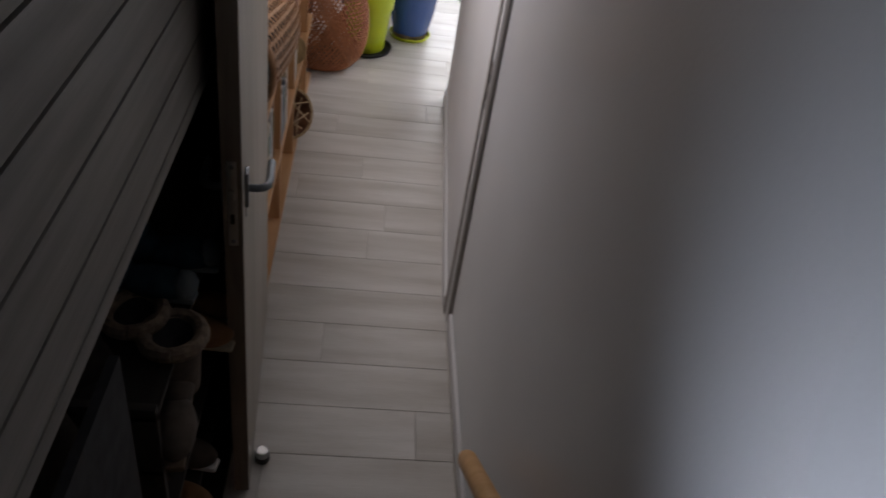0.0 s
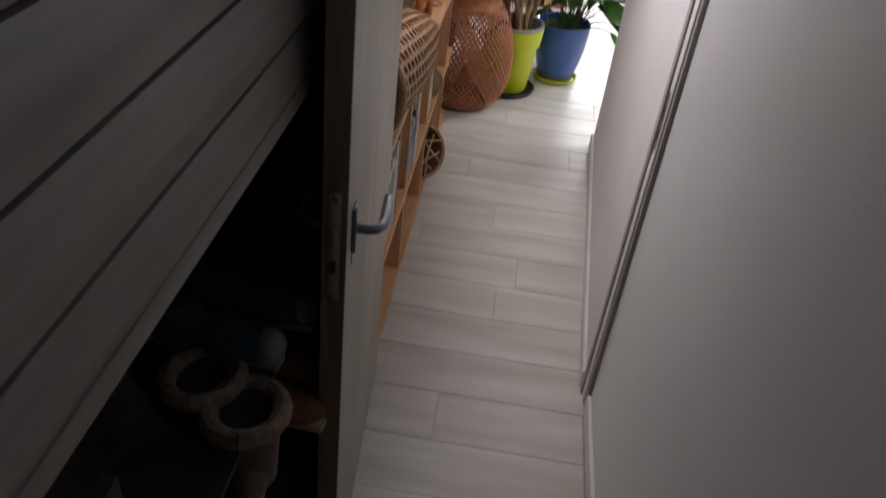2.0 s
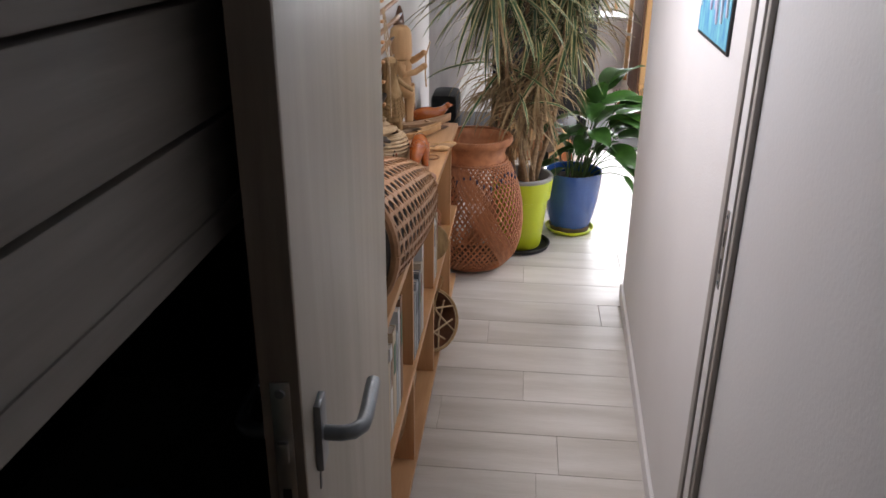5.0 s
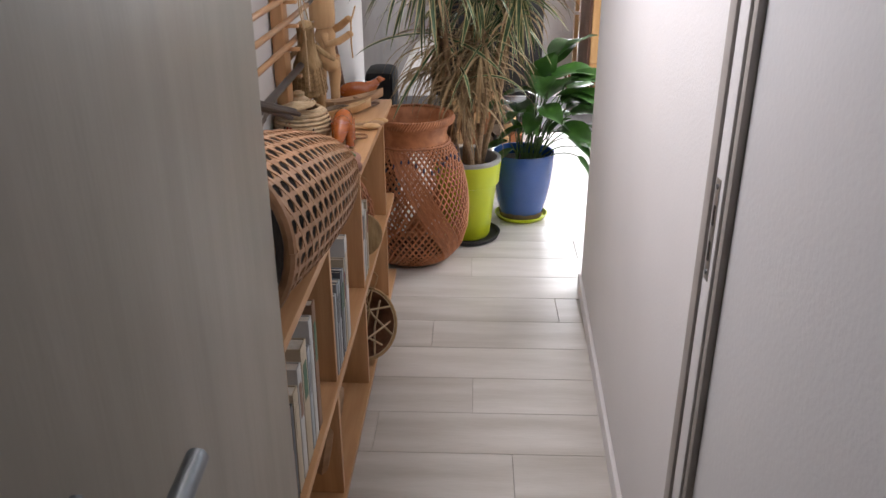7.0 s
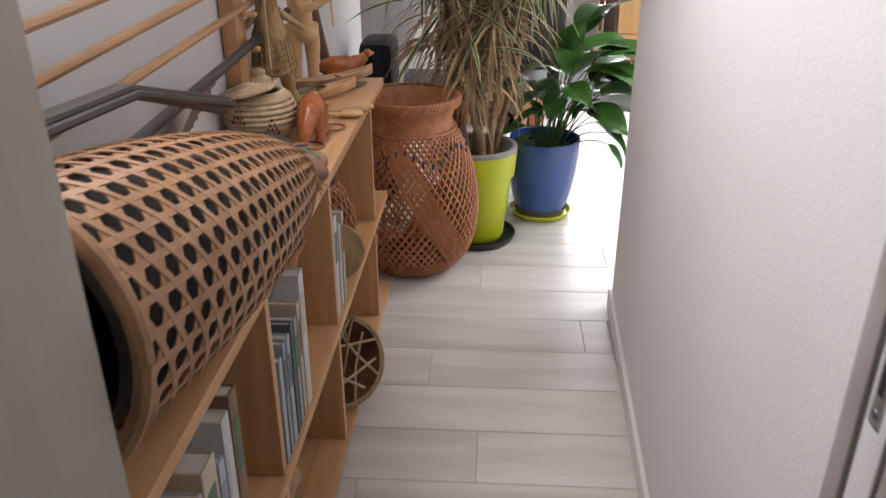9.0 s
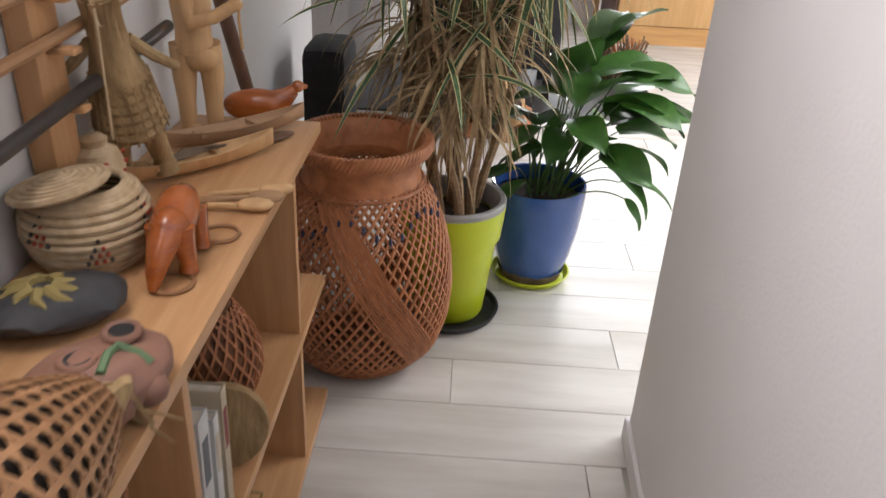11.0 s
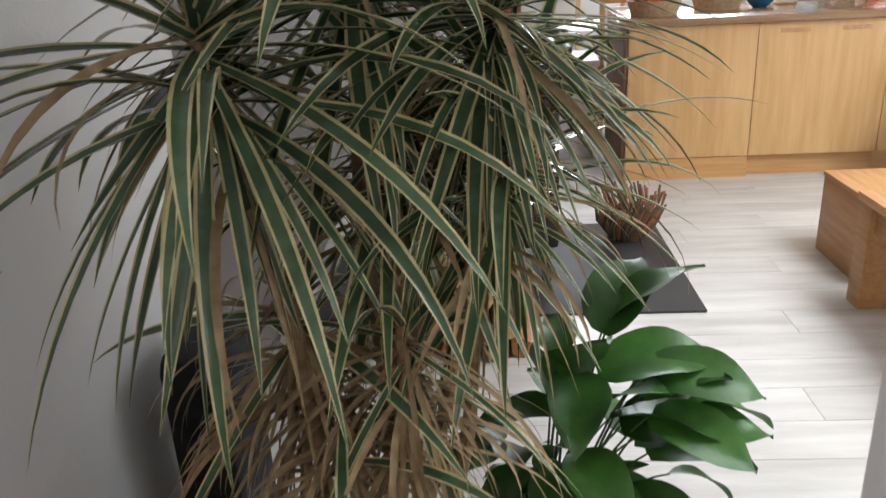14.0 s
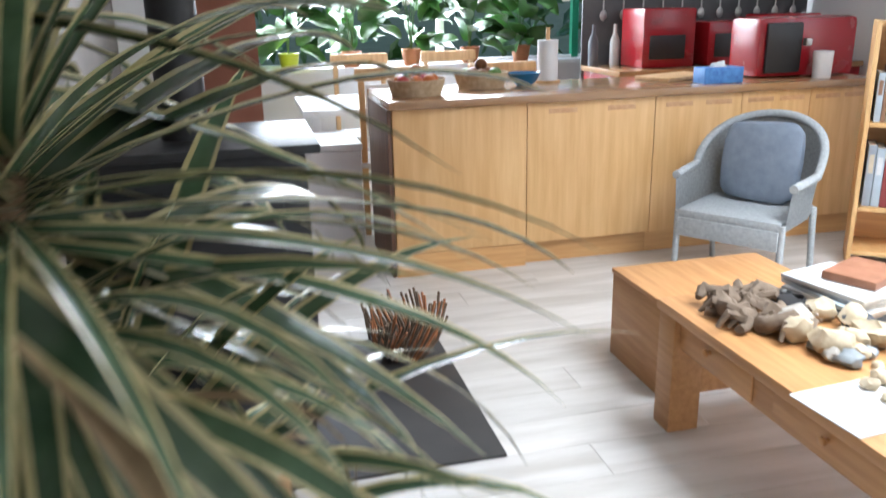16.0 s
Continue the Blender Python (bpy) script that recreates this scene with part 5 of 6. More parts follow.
# ---- living room ----
table = thing("coffee_table", (1.52, 5.10, 0), "waxed pine coffee table with drawers and small knobs", "table")
part("tabletop", bbox(-0.36, 0.36, -0.78, 0.78, 0.41, 0.445, 0.005), M_PINE, table)
part("apron", bbox(-0.325, 0.325, -0.735, 0.735, 0.30, 0.409, 0.003), M_PINE, table)
for x in (-0.355, 0.243):
    for y in (-0.765, 0.665):
        part("leg", bbox(x, x + 0.112, y, y + 0.10, 0.0, 0.409, 0.006), M_PINE, table)
for y in (0.245, -0.27):
    dr = part("drawer_front", bbox(-0.333, -0.326, y + 0.04, y + 0.46, 0.312, 0.400, 0.002), M_PINE, table)
    bm = bmesh.new()
    lathe(bm, [(0.007, 0), (0.006, 0.008), (0.012, 0.014), (0.011, 0.022), (0.004, 0.025)], 14, Matrix.Translation((-0.333, y + 0.25, 0.368)) @ pose(0, 0, 0, 0, -90))
    part("knob", bm, M_PINE, dr)
chest = thing("pine_chest", (1.56, 6.20, 0), "low pine chest behind the coffee table", "chest")
part("body", bbox(-0.30, 0.34, -0.21, 0.21, 0.0, 0.345, 0.004), M_PINE, chest)
part("lid", bbox(-0.305, 0.345, -0.215, 0.215, 0.347, 0.368, 0.004), M_PINE, chest)
TT = 0.446
rs = random.Random(21)
STONES = [M_SHELLS, mat("cream_stone", (0.58, 0.48, 0.33), (0.42, 0.33, 0.21), 0.7, 30, vary=0.2), mat("grey_blue_stone", (0.34, 0.37, 0.38), (0.22, 0.24, 0.25), 0.6, 30, vary=0.25),
          mat("rusty_stone", (0.48, 0.30, 0.17), (0.34, 0.20, 0.11), 0.7, 30, vary=0.2), M_STONE]
for k in range(120):
    y = rs.uniform(4.98, 5.62)
    x = rs.uniform(1.33, 1.86) - 0.05 * (y - 5.3)
    s = rs.uniform(0.018, 0.036) if k > 26 else rs.uniform(0.045, 0.066)
    bm = bmesh.new()
    blob(bm, (0, 0, s * 0.58), (s, s * rs.uniform(0.6, 1.0), s * 0.66), None, 2, 0.5, k)
    ob = part("stone", bm, STONES[rs.choice((0, 0, 1, 1, 1, 2, 2, 3, 4))])
    ob.matrix_world = pose(x, y, TT, 0, 0, rs.uniform(0, 360))
    tagged(ob, "weathered collected stone lying on the coffee table", "stone", "stones on the table")
for k, (x, y, l) in enumerate(((1.34, 5.76, 0.20), (1.42, 5.70, 0.17), (1.27, 5.62, 0.19), (1.33, 5.53, 0.22), (1.40, 5.55, 0.15), (1.30, 5.70, 0.16))):
    bm = bmesh.new()
    n = 9
    tube(bm, [(-l / 2 + l * i / n, 0.022 * math.sin(i * 1.3 + k), 0.034 + 0.02 * math.sin(i * 0.9 + 2 * k)) for i in range(n + 1)], [0.010 + 0.026 * math.sin(math.pi * (i + 0.4) / (n + 1)) * (0.7 + 0.3 * math.sin(i * 2.3 + k)) for i in range(n + 1)], 9)
    for q in range(3):
        tube(bm, [(l * (q - 1) * 0.25, 0, 0.035), (l * (q - 1) * 0.3, 0.04 * (-1) ** q, 0.055), (l * (q - 1) * 0.35 + 0.01, 0.07 * (-1) ** q, 0.012)], [0.02, 0.013, 0.007], 7)
    for v in bm.verts:
        v.co += 0.007 * Vector((noise.noise(v.co * 40), noise.noise(v.co * 40 + Vector((5, 0, 0))), noise.noise(v.co * 40 + Vector((0, 9, 0)))))
    ob = part("driftwood_piece", bm, M_BARK)
    ob.matrix_world = pose(x, y, TT + 0.001, 0, 0, 40 * k)
    tagged(ob, "knotty grey-brown driftwood piece on the table", "driftwood", "driftwood on the table")
for k, (x, y, tn) in enumerate(((1.50, 5.73, -52), (1.56, 5.76, -40))):
    ob = tagged(new("remote_control"), "slim black remote control lying on the table", "remote control", "remote controls on the table")
    ob.matrix_world = pose(x, y, TT, 0, 0, tn)
    part("body", bbox(-0.09, 0.09, -0.023, 0.023, 0.0, 0.021, 0.005), M_BLACK, ob)
    for q in range(10):
        part("button", bbox(-0.07 + 0.028 * (q // 2), -0.055 + 0.028 * (q // 2), -0.013 + 0.016 * (q % 2), -0.003 + 0.016 * (q % 2), 0.0212, 0.0235, 0.001), M_GREYRIM, ob)
for k in range(5):
    ob = tagged(new("magazine"), "glossy pale blue and white magazine in a stack", "magazine", "magazines on the table")
    ob.matrix_world = pose(1.72 + 0.008 * (k % 2), 5.68, TT + 0.0145 * k, 0, 0, 8 + 7 * math.sin(k * 2.1))
    part("cover", bbox(-0.13, 0.11, -0.15, 0.15, 0.0, 0.014, 0.003), COVERS[(4, 0, 4, 1, 0)[k]], ob)
    part("page_block", bbox(-0.128, 0.1115, -0.1515, 0.1485, 0.002, 0.012), M_PAPER, ob)
note = tagged(new("notebook"), "tan leather notebook lying on the magazines", "notebook")
note.matrix_world = pose(1.78, 5.68, TT + 0.0735, 0, 0, 25)
part("cover", bbox(-0.11, 0.11, -0.085, 0.085, 0.0, 0.028, 0.004), M_LEATHER, note)
part("page_block", bbox(-0.107, 0.1115, -0.082, 0.082, 0.005, 0.023), M_PAPER, note)
paper = tagged(part("paper_sheet", bbox(-0.15, 0.16, -0.11, 0.11, 0.0, 0.003), M_WHITE), "blank white sheet of paper on the table", "paper")
paper.matrix_world = pose(1.30, 5.08, TT, 0, 0, 5)
for k, (x, y) in enumerate(((1.62, 5.40), (1.70, 5.28), (1.47, 5.62))):
    ob = tagged(new("black_box"), "small glossy black case on the table", "case")
    ob.matrix_world = pose(x, y, TT + 0.04, 0, 0, 20 + 30 * k)
    part("body", bbox(-0.06, 0.06, -0.03, 0.03, -0.04, 0.012, 0.008), M_BLACK, ob)
    part("clasp", bbox(-0.012, 0.012, -0.033, -0.03, -0.02, 0.0, 0.001), M_STEEL, ob)

# loom armchair
chair = thing("armchair", (2.28, 7.03, 0), "grey-blue woven loom armchair with a cushion", "armchair", "", -55)
bm = bmesh.new()
box(bm, -0.27, 0.27, -0.27, 0.24, 0.36, 0.415, 0.02)
part("seat", bm, M_LOOM, chair)
bm = bmesh.new()
box(bm, -0.262, 0.262, -0.275, -0.255, 0.27, 0.37, 0.005)
part("front_apron", bm, M_LOOM, chair)
bm = bmesh.new()
shell, n = [], 24
for i in range(n + 1):
    a = math.pi * i / n
    cx, cy = 0.29 * math.cos(a), 0.05 + 0.27 * math.sin(a) if 0 < i < n else 0.05
    top = 0.60 + 0.26 * math.sin(a) ** 0.8
    fl = 1.0 + 0.10 * math.sin(a)
    shell.append([bm.verts.new((cx, cy, 0.37)), bm.verts.new((cx * 1.05, cy * 1.04, 0.5)), bm.verts.new((cx * 1.10 * fl, 0.05 + (cy - 0.05) * 1.15, top))])
pre = [bm.verts.new((0.285, -0.25, 0.37)), bm.verts.new((0.29, -0.25, 0.47)), bm.verts.new((0.30, -0.24, 0.585))]
post_ = [bm.verts.new((-0.285, -0.25, 0.37)), bm.verts.new((-0.29, -0.25, 0.47)), bm.verts.new((-0.30, -0.24, 0.585))]
shell = [pre] + shell + [post_]
for a, b in zip(shell, shell[1:]):
    for k in range(2):
        bm.faces.new((a[k], a[k + 1], b[k + 1], b[k]))
rim = [r[2].co.copy() for r in shell]
bmesh.ops.solidify(bm, geom=bm.faces[:], thickness=0.018)
part("backrest", bm, M_LOOM, chair)
bm = bmesh.new()
tube(bm, rim, 0.022, 10)
part("rolled_arm", bm, M_LOOM, chair)
for x in (-0.27, 0.27):
    for y, s in ((-0.25, 0), (0.22, 0.05)):
        bm = bmesh.new()
        tube(bm, [(x, y, 0.40), (x * 1.02, y + s, 0.0)], [0.019, 0.016], 10)
        part("leg", bm, M_LOOM, chair)
chair.scale = (0.94, 0.94, 0.94)
cush = thing("cushion", (2.365, 7.08, 0.391), "square blue-grey cushion leaning on the armchair back", "cushion", "", -55)
bm = bmesh.new()
blob(bm, (0, 0.02, 0.205), (0.185, 0.055, 0.19), pose(0, 0, 0, -14).to_3x3(), 4)
for v in bm.verts:
    v.co.x = math.copysign(min(abs(v.co.x) * 1.3, 0.185 + 0.006 * math.sin(9 * v.co.z)), v.co.x)
    v.co.z = 0.205 + math.copysign(min(abs(v.co.z - 0.205) * 1.3, 0.19 + 0.006 * math.sin(11 * v.co.x)), v.co.z - 0.205)
part("cover", bm, M_CUSH, cush)

# bookcase by the counter
case2 = thing("bookcase", (3.38, 6.90, 0), "birch bookcase filled with books and papers", "bookcase", "", -38)
for x in (-0.45, 0.43):
    part("side", bbox(x, x + 0.022, -0.15, 0.16, 0, 1.26, 0.002), M_CAB, case2)
for z in (0.06, 0.30, 0.74, 1.235):
    part("shelf", bbox(-0.427, 0.429, -0.148, 0.155, z, z + 0.022, 0.002), M_CAB, case2)
part("back", bbox(-0.427, 0.429, 0.155, 0.162, 0.06, 1.25), M_CABP, case2)
for z in (0.322, 0.762):
    y = -0.41
    while y < 0.38:
        t_, h = rb.uniform(0.018, 0.045), rb.uniform(0.20, 0.38)
        bk = book(0, 0, 0, 0.2, t_, h, rb.choice(COVERS))
        bk.matrix_world = pose(3.38, 6.90, 0, 0, 0, -38) @ pose(y + t_, -0.12, z + 0.0005, 0, 0, -90) @ pose(0, -t_, 0)
        y += t_ + 0.003

# firewood and wicker by the hearth
rl = random.Random(17)
LOGS = [(-0.56 + 0.088 * i + 0.04 * (row % 2), 5.60 + rl.uniform(-0.02, 0.02), 0.04 + 0.068 * row, rl.uniform(-7, 7)) for row, n in enumerate((6, 5, 5, 4, 3)) for i in range(n)]
for k, (x, y, z, r) in enumerate(LOGS):
    bm = bmesh.new()
    tube(bm, [(0, -0.16, 0), (0, 0.0, 0.004), (0, 0.16, 0)], [0.040, 0.043, 0.039], 6)
    ob = part("firewood_log", bm, [M_BALSA if k % 3 == 1 else M_ORCLAY if k % 3 else M_BARK], None, "", False)
    ob.matrix_world = pose(x, y, z, 0, k * 50, r)
    tagged(ob, "split log of pinkish firewood in a small pile", "log", "firewood")
wick = thing("twig_basket", (0.44, 6.60, 0.0125), "low red-brown basket of kindling twigs on the hearth slab", "basket")
rk = random.Random(31)
for k in range(90):
    a, r = k * 2.4, 0.05 + 0.10 * (k / 90) ** 0.5
    bm = bmesh.new()
    tube(bm, [(r * 0.6 * math.cos(a), r * 0.6 * math.sin(a), 0.006), (r * math.cos(a + 0.2), r * math.sin(a + 0.2), 0.09), ((r + 0.03) * math.cos(a + 0.5), (r + 0.03) * math.sin(a + 0.5), 0.19 + rk.uniform(-0.03, 0.05))], 0.0055, 5)
    part("twig", bm, M_BARK if k % 3 else M_WICKER, wick)

# ---- on the worktop ----
WT = 0.9285


def bowl(name, at, rings, material, label, category):
    ob = thing(name, at, label, category)
    bm = bmesh.new()
    lathe(bm, rings, 28)
    part("body", bm, material, ob)
    return ob


M_FRUIT = [mat("fruit_" + n, c, rough=0.4, bump=0.03) for n, c in (("orange", (0.55, 0.14, 0.02)), ("red", (0.42, 0.03, 0.02)), ("green", (0.10, 0.22, 0.03)), ("brown", (0.28, 0.11, 0.04)))]
for at, cs in (((0.77, 7.80, WT), (0, 1, 0)), ((1.19, 8.02, WT), (2, 3, 3))):
    fb = bowl("fruit_basket", at, [(0.13, 0), (0.145, 0.05), (0.155, 0.085), (0.148, 0.085), (0.135, 0.02)], M_STRAW, "round straw basket holding fruit on the worktop", "basket")
    for k in range(9):
        bm = bmesh.new()
        blob(bm, (0, 0, 0), (0.036, 0.036, 0.034), None, 2)
        fr = part("fruit", bm, M_FRUIT[cs[k % 3]])
        a = k * 0.9
        fr.location = (at[0] + 0.085 * math.cos(a) * (k < 7), at[1] + 0.085 * math.sin(a) * (k < 7), WT + (0.075 if k < 7 else 0.125))
        tagged(fr, "ripe fruit lying in a straw basket", "fruit", "fruit in the baskets")
bowl("ceramic_bowl", (1.43, 7.98, WT), [(0.04, 0), (0.075, 0.03), (0.095, 0.075), (0.09, 0.076), (0.06, 0.025)], M_BOWL, "small deep blue ceramic bowl", "bowl")
roll = thing("paper_towel_roll", (1.63, 8.13, WT), "white kitchen paper roll on a wooden stand", "paper roll")
bm = bmesh.new()
lathe(bm, [(0.06, 0.012), (0.061, 0.24), (0.02, 0.241)], 26)
part("paper", bm, M_WHITE, roll)
bm = bmesh.new()
lathe(bm, [(0.075, 0), (0.075, 0.011)], 24)
tube(bm, [(0, 0, 0.01), (0, 0, 0.31)], 0.012, 10)
part("stand", bm, M_BALSA, roll)
tis = thing("tissue_box", (2.48, 7.69, WT), "blue printed tissue box on the worktop", "tissue box")
part("box", bbox(-0.12, 0.12, -0.06, 0.06, 0, 0.085, 0.003), M_LBLUE, tis)
bm = bmesh.new()
blob(bm, (0, 0, 0.09), (0.05, 0.02, 0.025), None, 2, 0.6)
part("tissue", bm, M_WHITE, tis)
cof = thing("coffee_machine", (3.10, 7.86, WT), "glossy red coffee machine with a dark front", "coffee machine")
part("body", bbox(-0.33, 0.33, -0.10, 0.20, 0, 0.34, 0.04), M_REDP, cof)
part("front", bbox(-0.29, -0.06, -0.125, -0.101, 0.03, 0.31, 0.01), M_BLACK, cof)
part("spout", bbox(-0.06, -0.02, -0.16, -0.126, 0.18, 0.22, 0.006), M_STEEL, cof)
bowl("mug", (3.13, 7.66, WT), [(0.05, 0), (0.055, 0.15), (0.05, 0.151), (0.046, 0.02)], M_WHITE, "tall white mug on the worktop", "mug")
part("side_panel", bbox(CX0 - 0.022, CX0 - 0.002, CY + 0.012, CY + 0.64, 0.0, 0.885, 0.002), M_PADDLE, None)
tagged([o for o in scene.objects if o.name == "side_panel"][0], "dark red-brown end panel of the kitchen counter", "panel")

# ---- kitchen beyond the counter ----
back = thing("kitchen_unit", (3.3, 8.95, 0), "red kitchen unit with a worktop beyond the counter", "cabinet")
part("body", bbox(-0.95, 0.95, -0.30, 0.30, 0, 0.88, 0.004), M_REDP, back)
part("top", bbox(-0.97, 0.95, -0.33, 0.30, 0.882, 0.92, 0.003), M_TOP, back)
for x in (-0.475, 0.0, 0.475):
    part("door_gap", bbox(x - 0.003, x + 0.003, -0.302, -0.3, 0.1, 0.87), M_BLACK, back)
for k, x in enumerate((2.76, 3.26, 3.76)):
    ap = thing("red_appliance", (x, 8.92, 0.9205), "red enamelled kitchen appliance with a dark panel", "appliance")
    part("body", bbox(-0.20, 0.20, -0.17, 0.17, 0, (0.40, 0.30, 0.34)[k], 0.02), M_REDP, ap)
    part("panel", bbox(-0.15, 0.12, -0.176, -0.171, 0.06, 0.22, 0.004), M_BLACK, ap)
for k in range(9):
    bowl("bottle", (2.38 + 0.17 * k, 9.16, 0.9205), [(0.035, 0), (0.036, 0.17), (0.014, 0.23), (0.013, 0.29)], COVERS[(3, 0, 7, 5, 0, 3, 6, 0, 3)[k]], "slim kitchen bottle at the back of the unit", "bottle")["group"] = "bottles"
M_DKWALL = mat("dark_grey_splashback", (0.10, 0.10, 0.105), (0.07, 0.07, 0.075), 0.5, 6)
spl = thing("splashback", (3.3, 9.30, 0), "dark grey kitchen back panel hung with steel utensils", "panel")
part("board", bbox(-0.95, 0.95, 0.0, 0.02, 0.0, 1.95, 0.002), M_DKWALL, spl)
part("rail", bbox(-0.85, 0.85, -0.03, -0.02, 1.46, 1.475, 0.002), M_STEEL, spl)
for k in range(11):
    bm = bmesh.new()
    tube(bm, [(-0.8 + 0.16 * k, -0.03, 1.47), (-0.8 + 0.16 * k, -0.032, 1.30)], 0.006, 6)
    blob(bm, (-0.8 + 0.16 * k, -0.032, 1.27), (0.03, 0.008, 0.04), None, 2)
    part("utensil", bm, M_STEEL, spl)
brd = tagged(part("cutting_board", bbox(-0.22, 0.22, -0.13, 0.13, 0.0, 0.02, 0.004), M_BALSA), "pale wooden cutting board", "board")
brd.matrix_world = pose(2.40, 8.0, WT + 0.001, 0, 0, 20)
tab2 = thing("dining_table", (0.98, 9.1, 0), "white dining table beyond the counter", "table")
part("tabletop", bbox(-0.75, 0.75, -0.42, 0.42, 0.72, 0.76, 0.004), M_WHITE, tab2)
for x in (-0.70, 0.64):
    for y in (-0.38, 0.32):
        part("leg", bbox(x, x + 0.06, y, y + 0.06, 0, 0.719, 0.003), M_WHITE, tab2)
pad = thing("white_chest", (0.20, 8.35, 0), "low white chest beyond the counter end", "chest")
part("body", bbox(-0.30, 0.30, -0.25, 0.25, 0, 0.60, 0.01), M_WHITE, pad)
part("lid", bbox(-0.31, 0.31, -0.26, 0.26, 0.602, 0.64, 0.008), M_WHITE, pad)
for x, y, tn in ((0.75, 8.62, 180), (1.45, 8.62, 180), (0.75, 9.62, 0), (1.45, 9.62, 0)):
    ch = thing("dining_chair", (x, y, 0), "pale wooden dining chair with a white seat", "chair", "dining chairs", tn)
    part("seat", bbox(-0.21, 0.21, -0.21, 0.21, 0.43, 0.46, 0.008), M_WHITE, ch)
    for lx in (-0.20, 0.165):
        for ly in (-0.20, 0.165):
            part("leg", bbox(lx, lx + 0.035, ly, ly + 0.035, 0, 0.43, 0.004), M_BALSA, ch)
        part("back_post", bbox(lx, lx + 0.035, 0.165, 0.20, 0.461, 0.95, 0.004), M_BALSA, ch)
    bm = bmesh.new()
    box(bm, -0.22, 0.22, 0.155, 0.20, 0.951, 1.03, 0.015)
    part("top_rail", bm, M_BALSA, ch)
    part("back_panel", bbox(-0.16, 0.16, 0.172, 0.19, 0.62, 0.93, 0.004), M_WHITE, ch)

# windows and the garden beyond
M_WFR = mat("white_sill_paint", (0.78, 0.78, 0.77), rough=0.45)
# assumed window, added to hold the hall lamp
win3 = tagged(new("added_window_3"), "small white framed window added over the shelf", "window", kind="structure")
part("window_sill", bbox(XL - 0.1, XL + 0.05, 1.93, 2.97, 1.372, 1.40, 0.004), M_WFR, win3)
for y in (1.951, 2.90):
    part("window_frame", bbox(XL - 0.085, XL - 0.045, y, y + 0.045, 1.401, 2.199, 0.002), M_WFR, win3)
part("rail", bbox(XL - 0.085, XL - 0.045, 1.997, 2.899, 2.155, 2.199, 0.002), M_WFR, win3)
# frame made up round the added ceiling lamp; the ceiling has no opening
roof = tagged(new("skylight"), "square white frame made up round the added ceiling lamp", "skylight", kind="structure")
for x0, x1, y0, y1 in ((1.45, 1.50, 4.15, 5.95), (3.10, 3.15, 4.15, 5.95), (1.50, 3.10, 4.15, 4.20), (1.50, 3.10, 5.90, 5.95)):
    part("frame_bar", bbox(x0, x1, y0, y1, ZC - 0.04, ZC - 0.002, 0.003), M_WFR, roof)
M_GFRAME = mat("green_window_paint", (0.02, 0.22, 0.12), rough=0.4)
M_WFRAME = mat("white_window_paint", (0.78, 0.78, 0.78), rough=0.4)
win = tagged(new("window_1"), "wide kitchen window with white and green frames", "window", kind="structure")
for x in (-0.3, 0.62, 1.55, 2.80, 3.44):
    part("window_frame", bbox(x, x + 0.06, YK + 0.06, YK + 0.12, 0.85, 2.4), M_GFRAME if x == 2.80 else M_WFRAME, win)
for z in (0.85, 2.34):
    part("rail", bbox(-0.24, 3.44, YK + 0.065, YK + 0.115, z, z + 0.06), M_WFRAME, win)
part("window_sill", bbox(-0.3, 3.5, YK - 0.12, YK + 0.05, 0.852, 0.885, 0.004), M_WFRAME, win)
win2 = tagged(new("window_2"), "wide white framed living room window", "window", kind="structure")
for y in (3.9, 4.75, 5.6, 6.44):
    part("window_frame", bbox(XR + 0.10, XR + 0.16, y, y + 0.06, 0.5, 2.4), M_WFRAME, win2)
for z in (0.5, 2.34):
    part("rail", bbox(XR + 0.105, XR + 0.155, 3.96, 6.44, z, z + 0.06), M_WFRAME, win2)
M_GROUND = mat("garden_grass", (0.07, 0.10, 0.035), (0.045, 0.07, 0.02), 0.95, 0.8)
bm = bmesh.new()
box(bm, -400, 400, -400, 400, -0.4, -0.2)
setting("ground", bm, M_GROUND, "green lawn round the house", "ground")
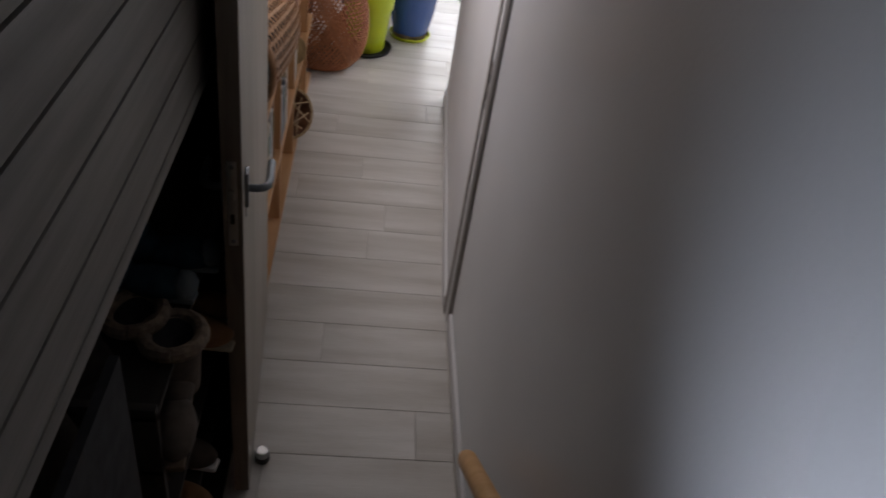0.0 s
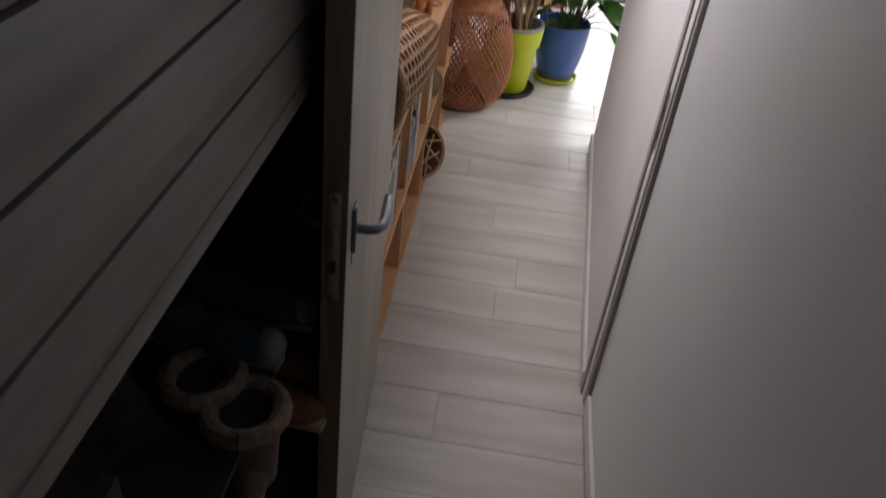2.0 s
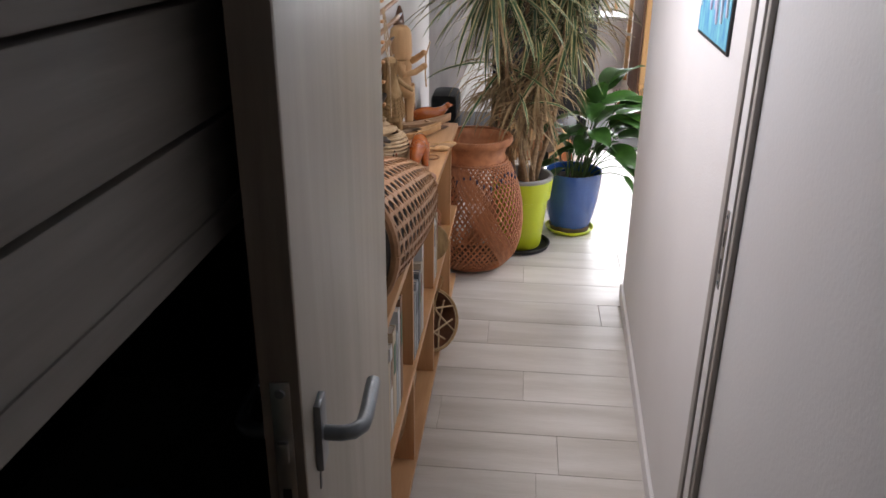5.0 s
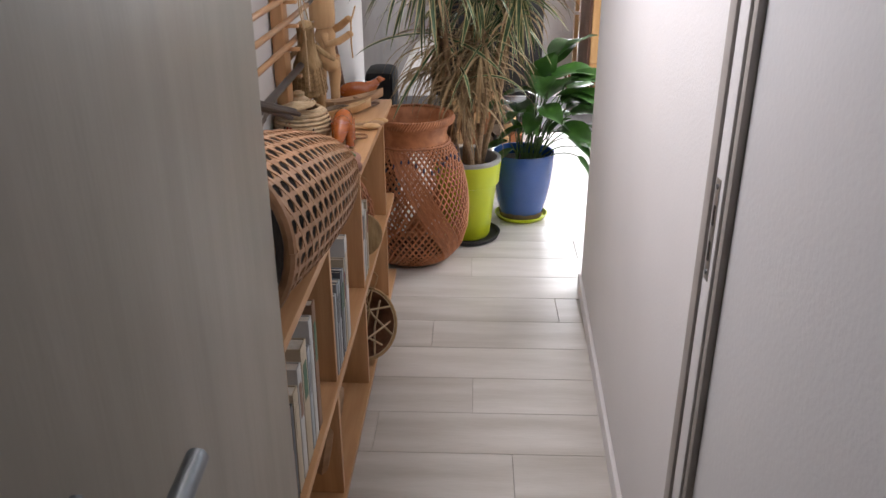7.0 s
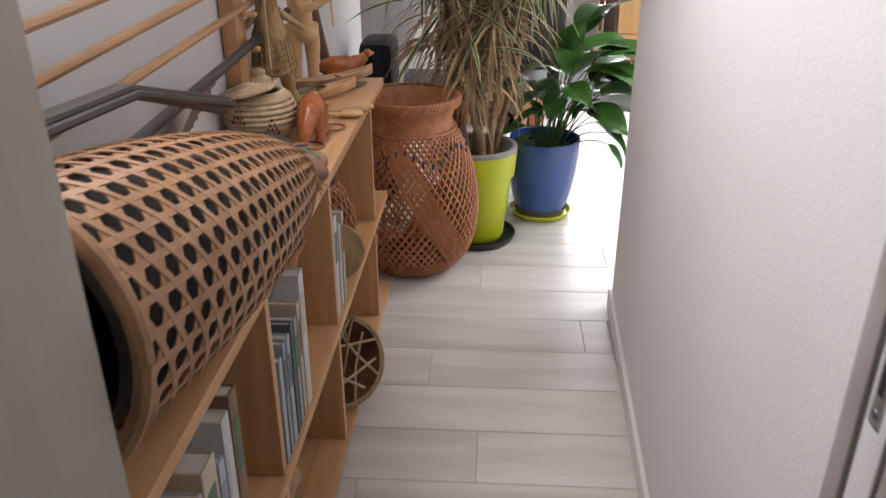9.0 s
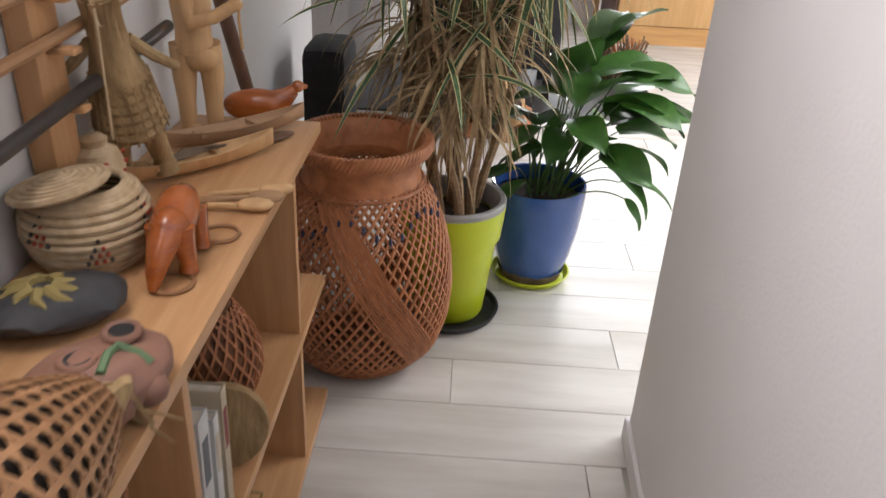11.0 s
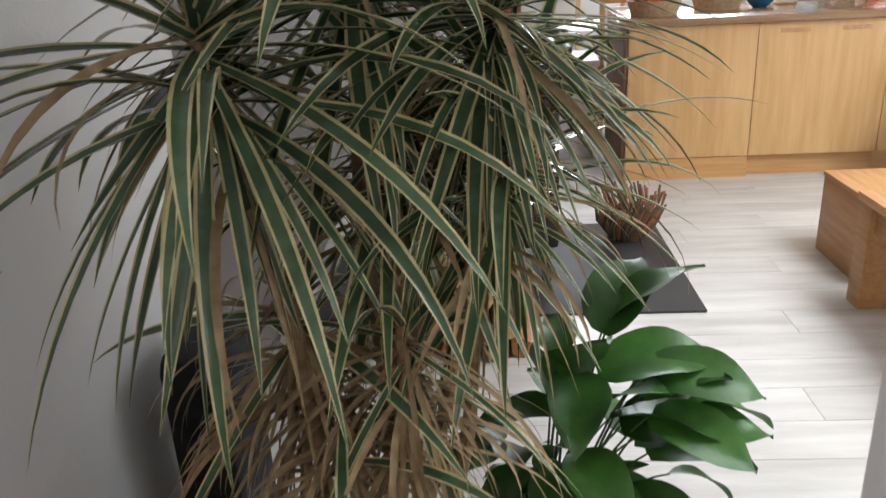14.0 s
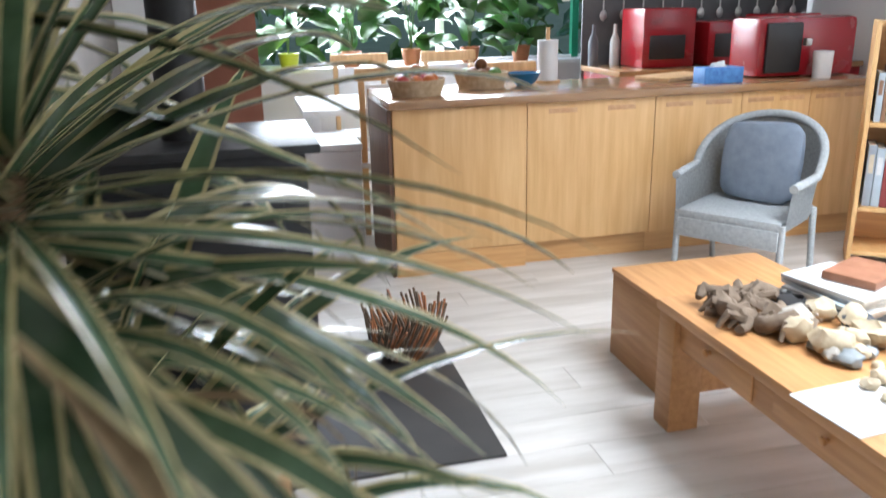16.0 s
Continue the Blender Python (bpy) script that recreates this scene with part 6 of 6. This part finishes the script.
# hanging and standing plants by the kitchen window
rp = random.Random(4)
for k, (x, y, z) in enumerate(((0.75, 10.22, 0.886), (1.25, 10.24, 0.886), (0.25, 10.22, 0.886), (1.75, 10.24, 0.886), (2.2, 10.24, 0.886), (-0.1, 10.24, 0.886))):
    pl = thing("window_plant", (x, y, z), "leafy green houseplant on the window sill", "plant", "plants on the sill")
    bm = bmesh.new()
    lathe(bm, [(0.06, 0), (0.085, 0.14), (0.08, 0.142), (0.07, 0.12)], 20)
    part("pot", bm, M_LIME if k == 2 else M_ORCLAY, pl)
    for i in range(26):
        a, s = rp.uniform(0, 6.28), rp.uniform(0.9, 1.7)
        ob = new("leaf", BROAD[i % 3])
        ob.parent = pl
        ob.matrix_basis = pose(0.10 * math.cos(a), 0.06 * math.sin(a), rp.uniform(0.12, 0.62), rp.uniform(-40, 40), rp.uniform(-50, 30), math.degrees(a)) @ Matrix.Scale(s, 4)
    bm = bmesh.new()
    for i in range(5):
        tube(bm, [(0, 0, 0.12), (0.03 * math.cos(i * 1.3), 0.03 * math.sin(i * 1.3), 0.4), (0.09 * math.cos(i * 1.3), 0.05 * math.sin(i * 1.3), 0.65)], 0.004, 5)
    part("stem", bm, M_LSTEM, pl)
# hedge outside
hedge = tagged(new("hedge"), "dense green garden hedge", "hedge", kind="stuff")
hm = bmesh.new()
for i in range(900):
    c = Vector((rp.uniform(-6, 9), rp.uniform(13.2, 14.2), rp.uniform(-0.2, 2.2)))
    q = Euler((rp.uniform(0, 6), rp.uniform(0, 6), rp.uniform(0, 6))).to_matrix()
    hm.faces.new([hm.verts.new(c + q @ Vector(v)) for v in ((-0.16, 0, 0), (0, -0.07, 0), (0.16, 0, 0), (0, 0.07, 0.02))])
part("foliage", hm, M_LILY, hedge, "", False)

# ---- floor planks ----
PW, rng = 0.186, random.Random(5)
plank_meshes = {}


def plank(x0, x1, y0):
    n = round(x1 - x0, 3)
    if n not in plank_meshes:
        bm = bmesh.new()
        box(bm, 0, n - 0.0016, 0, PW - 0.0016, -0.005, 0.0)
        top = [e for e in bm.edges if all(v.co.z > -0.001 for v in e.verts)]
        bmesh.ops.bevel(bm, geom=top, offset=0.0009, segments=1, affect="EDGES")
        plank_meshes[n] = mesh_of("plank", bm, M_FLOOR, False)
    ob = new("plank", plank_meshes[n])
    ob.location = (x0, y0, 0)
    ob.parent = FL


rest = bmesh.new()
for k in range(-11, 42):
    y0 = 2.803 + k * PW
    if y0 < 0.76 or y0 + PW > YK:
        continue
    start = {-1: -0.387, -3: -0.28}.get(k, -0.97 + 1.2 * ((0.37 * k) % 1.0) - 1.2)
    cuts = [start + 1.2 * j for j in range(-2, 7)]
    lo, hi = (-1.78, -0.05) if y0 < 1.6 else ((XL, 0.0) if y0 + PW < 3.44 else (XL, XR))
    edges = [lo] + [c for c in cuts if lo + 0.05 < c < hi - 0.05] + [hi]
    for a, b in zip(edges, edges[1:]):
        if y0 < 8.2:
            plank(a, b, y0)
        else:
            box(rest, a, b - 0.002, y0, y0 + PW - 0.002, -0.005, 0)
tagged(part("far_planks", rest, M_FLOOR, FL, "", False), kind="stuff")
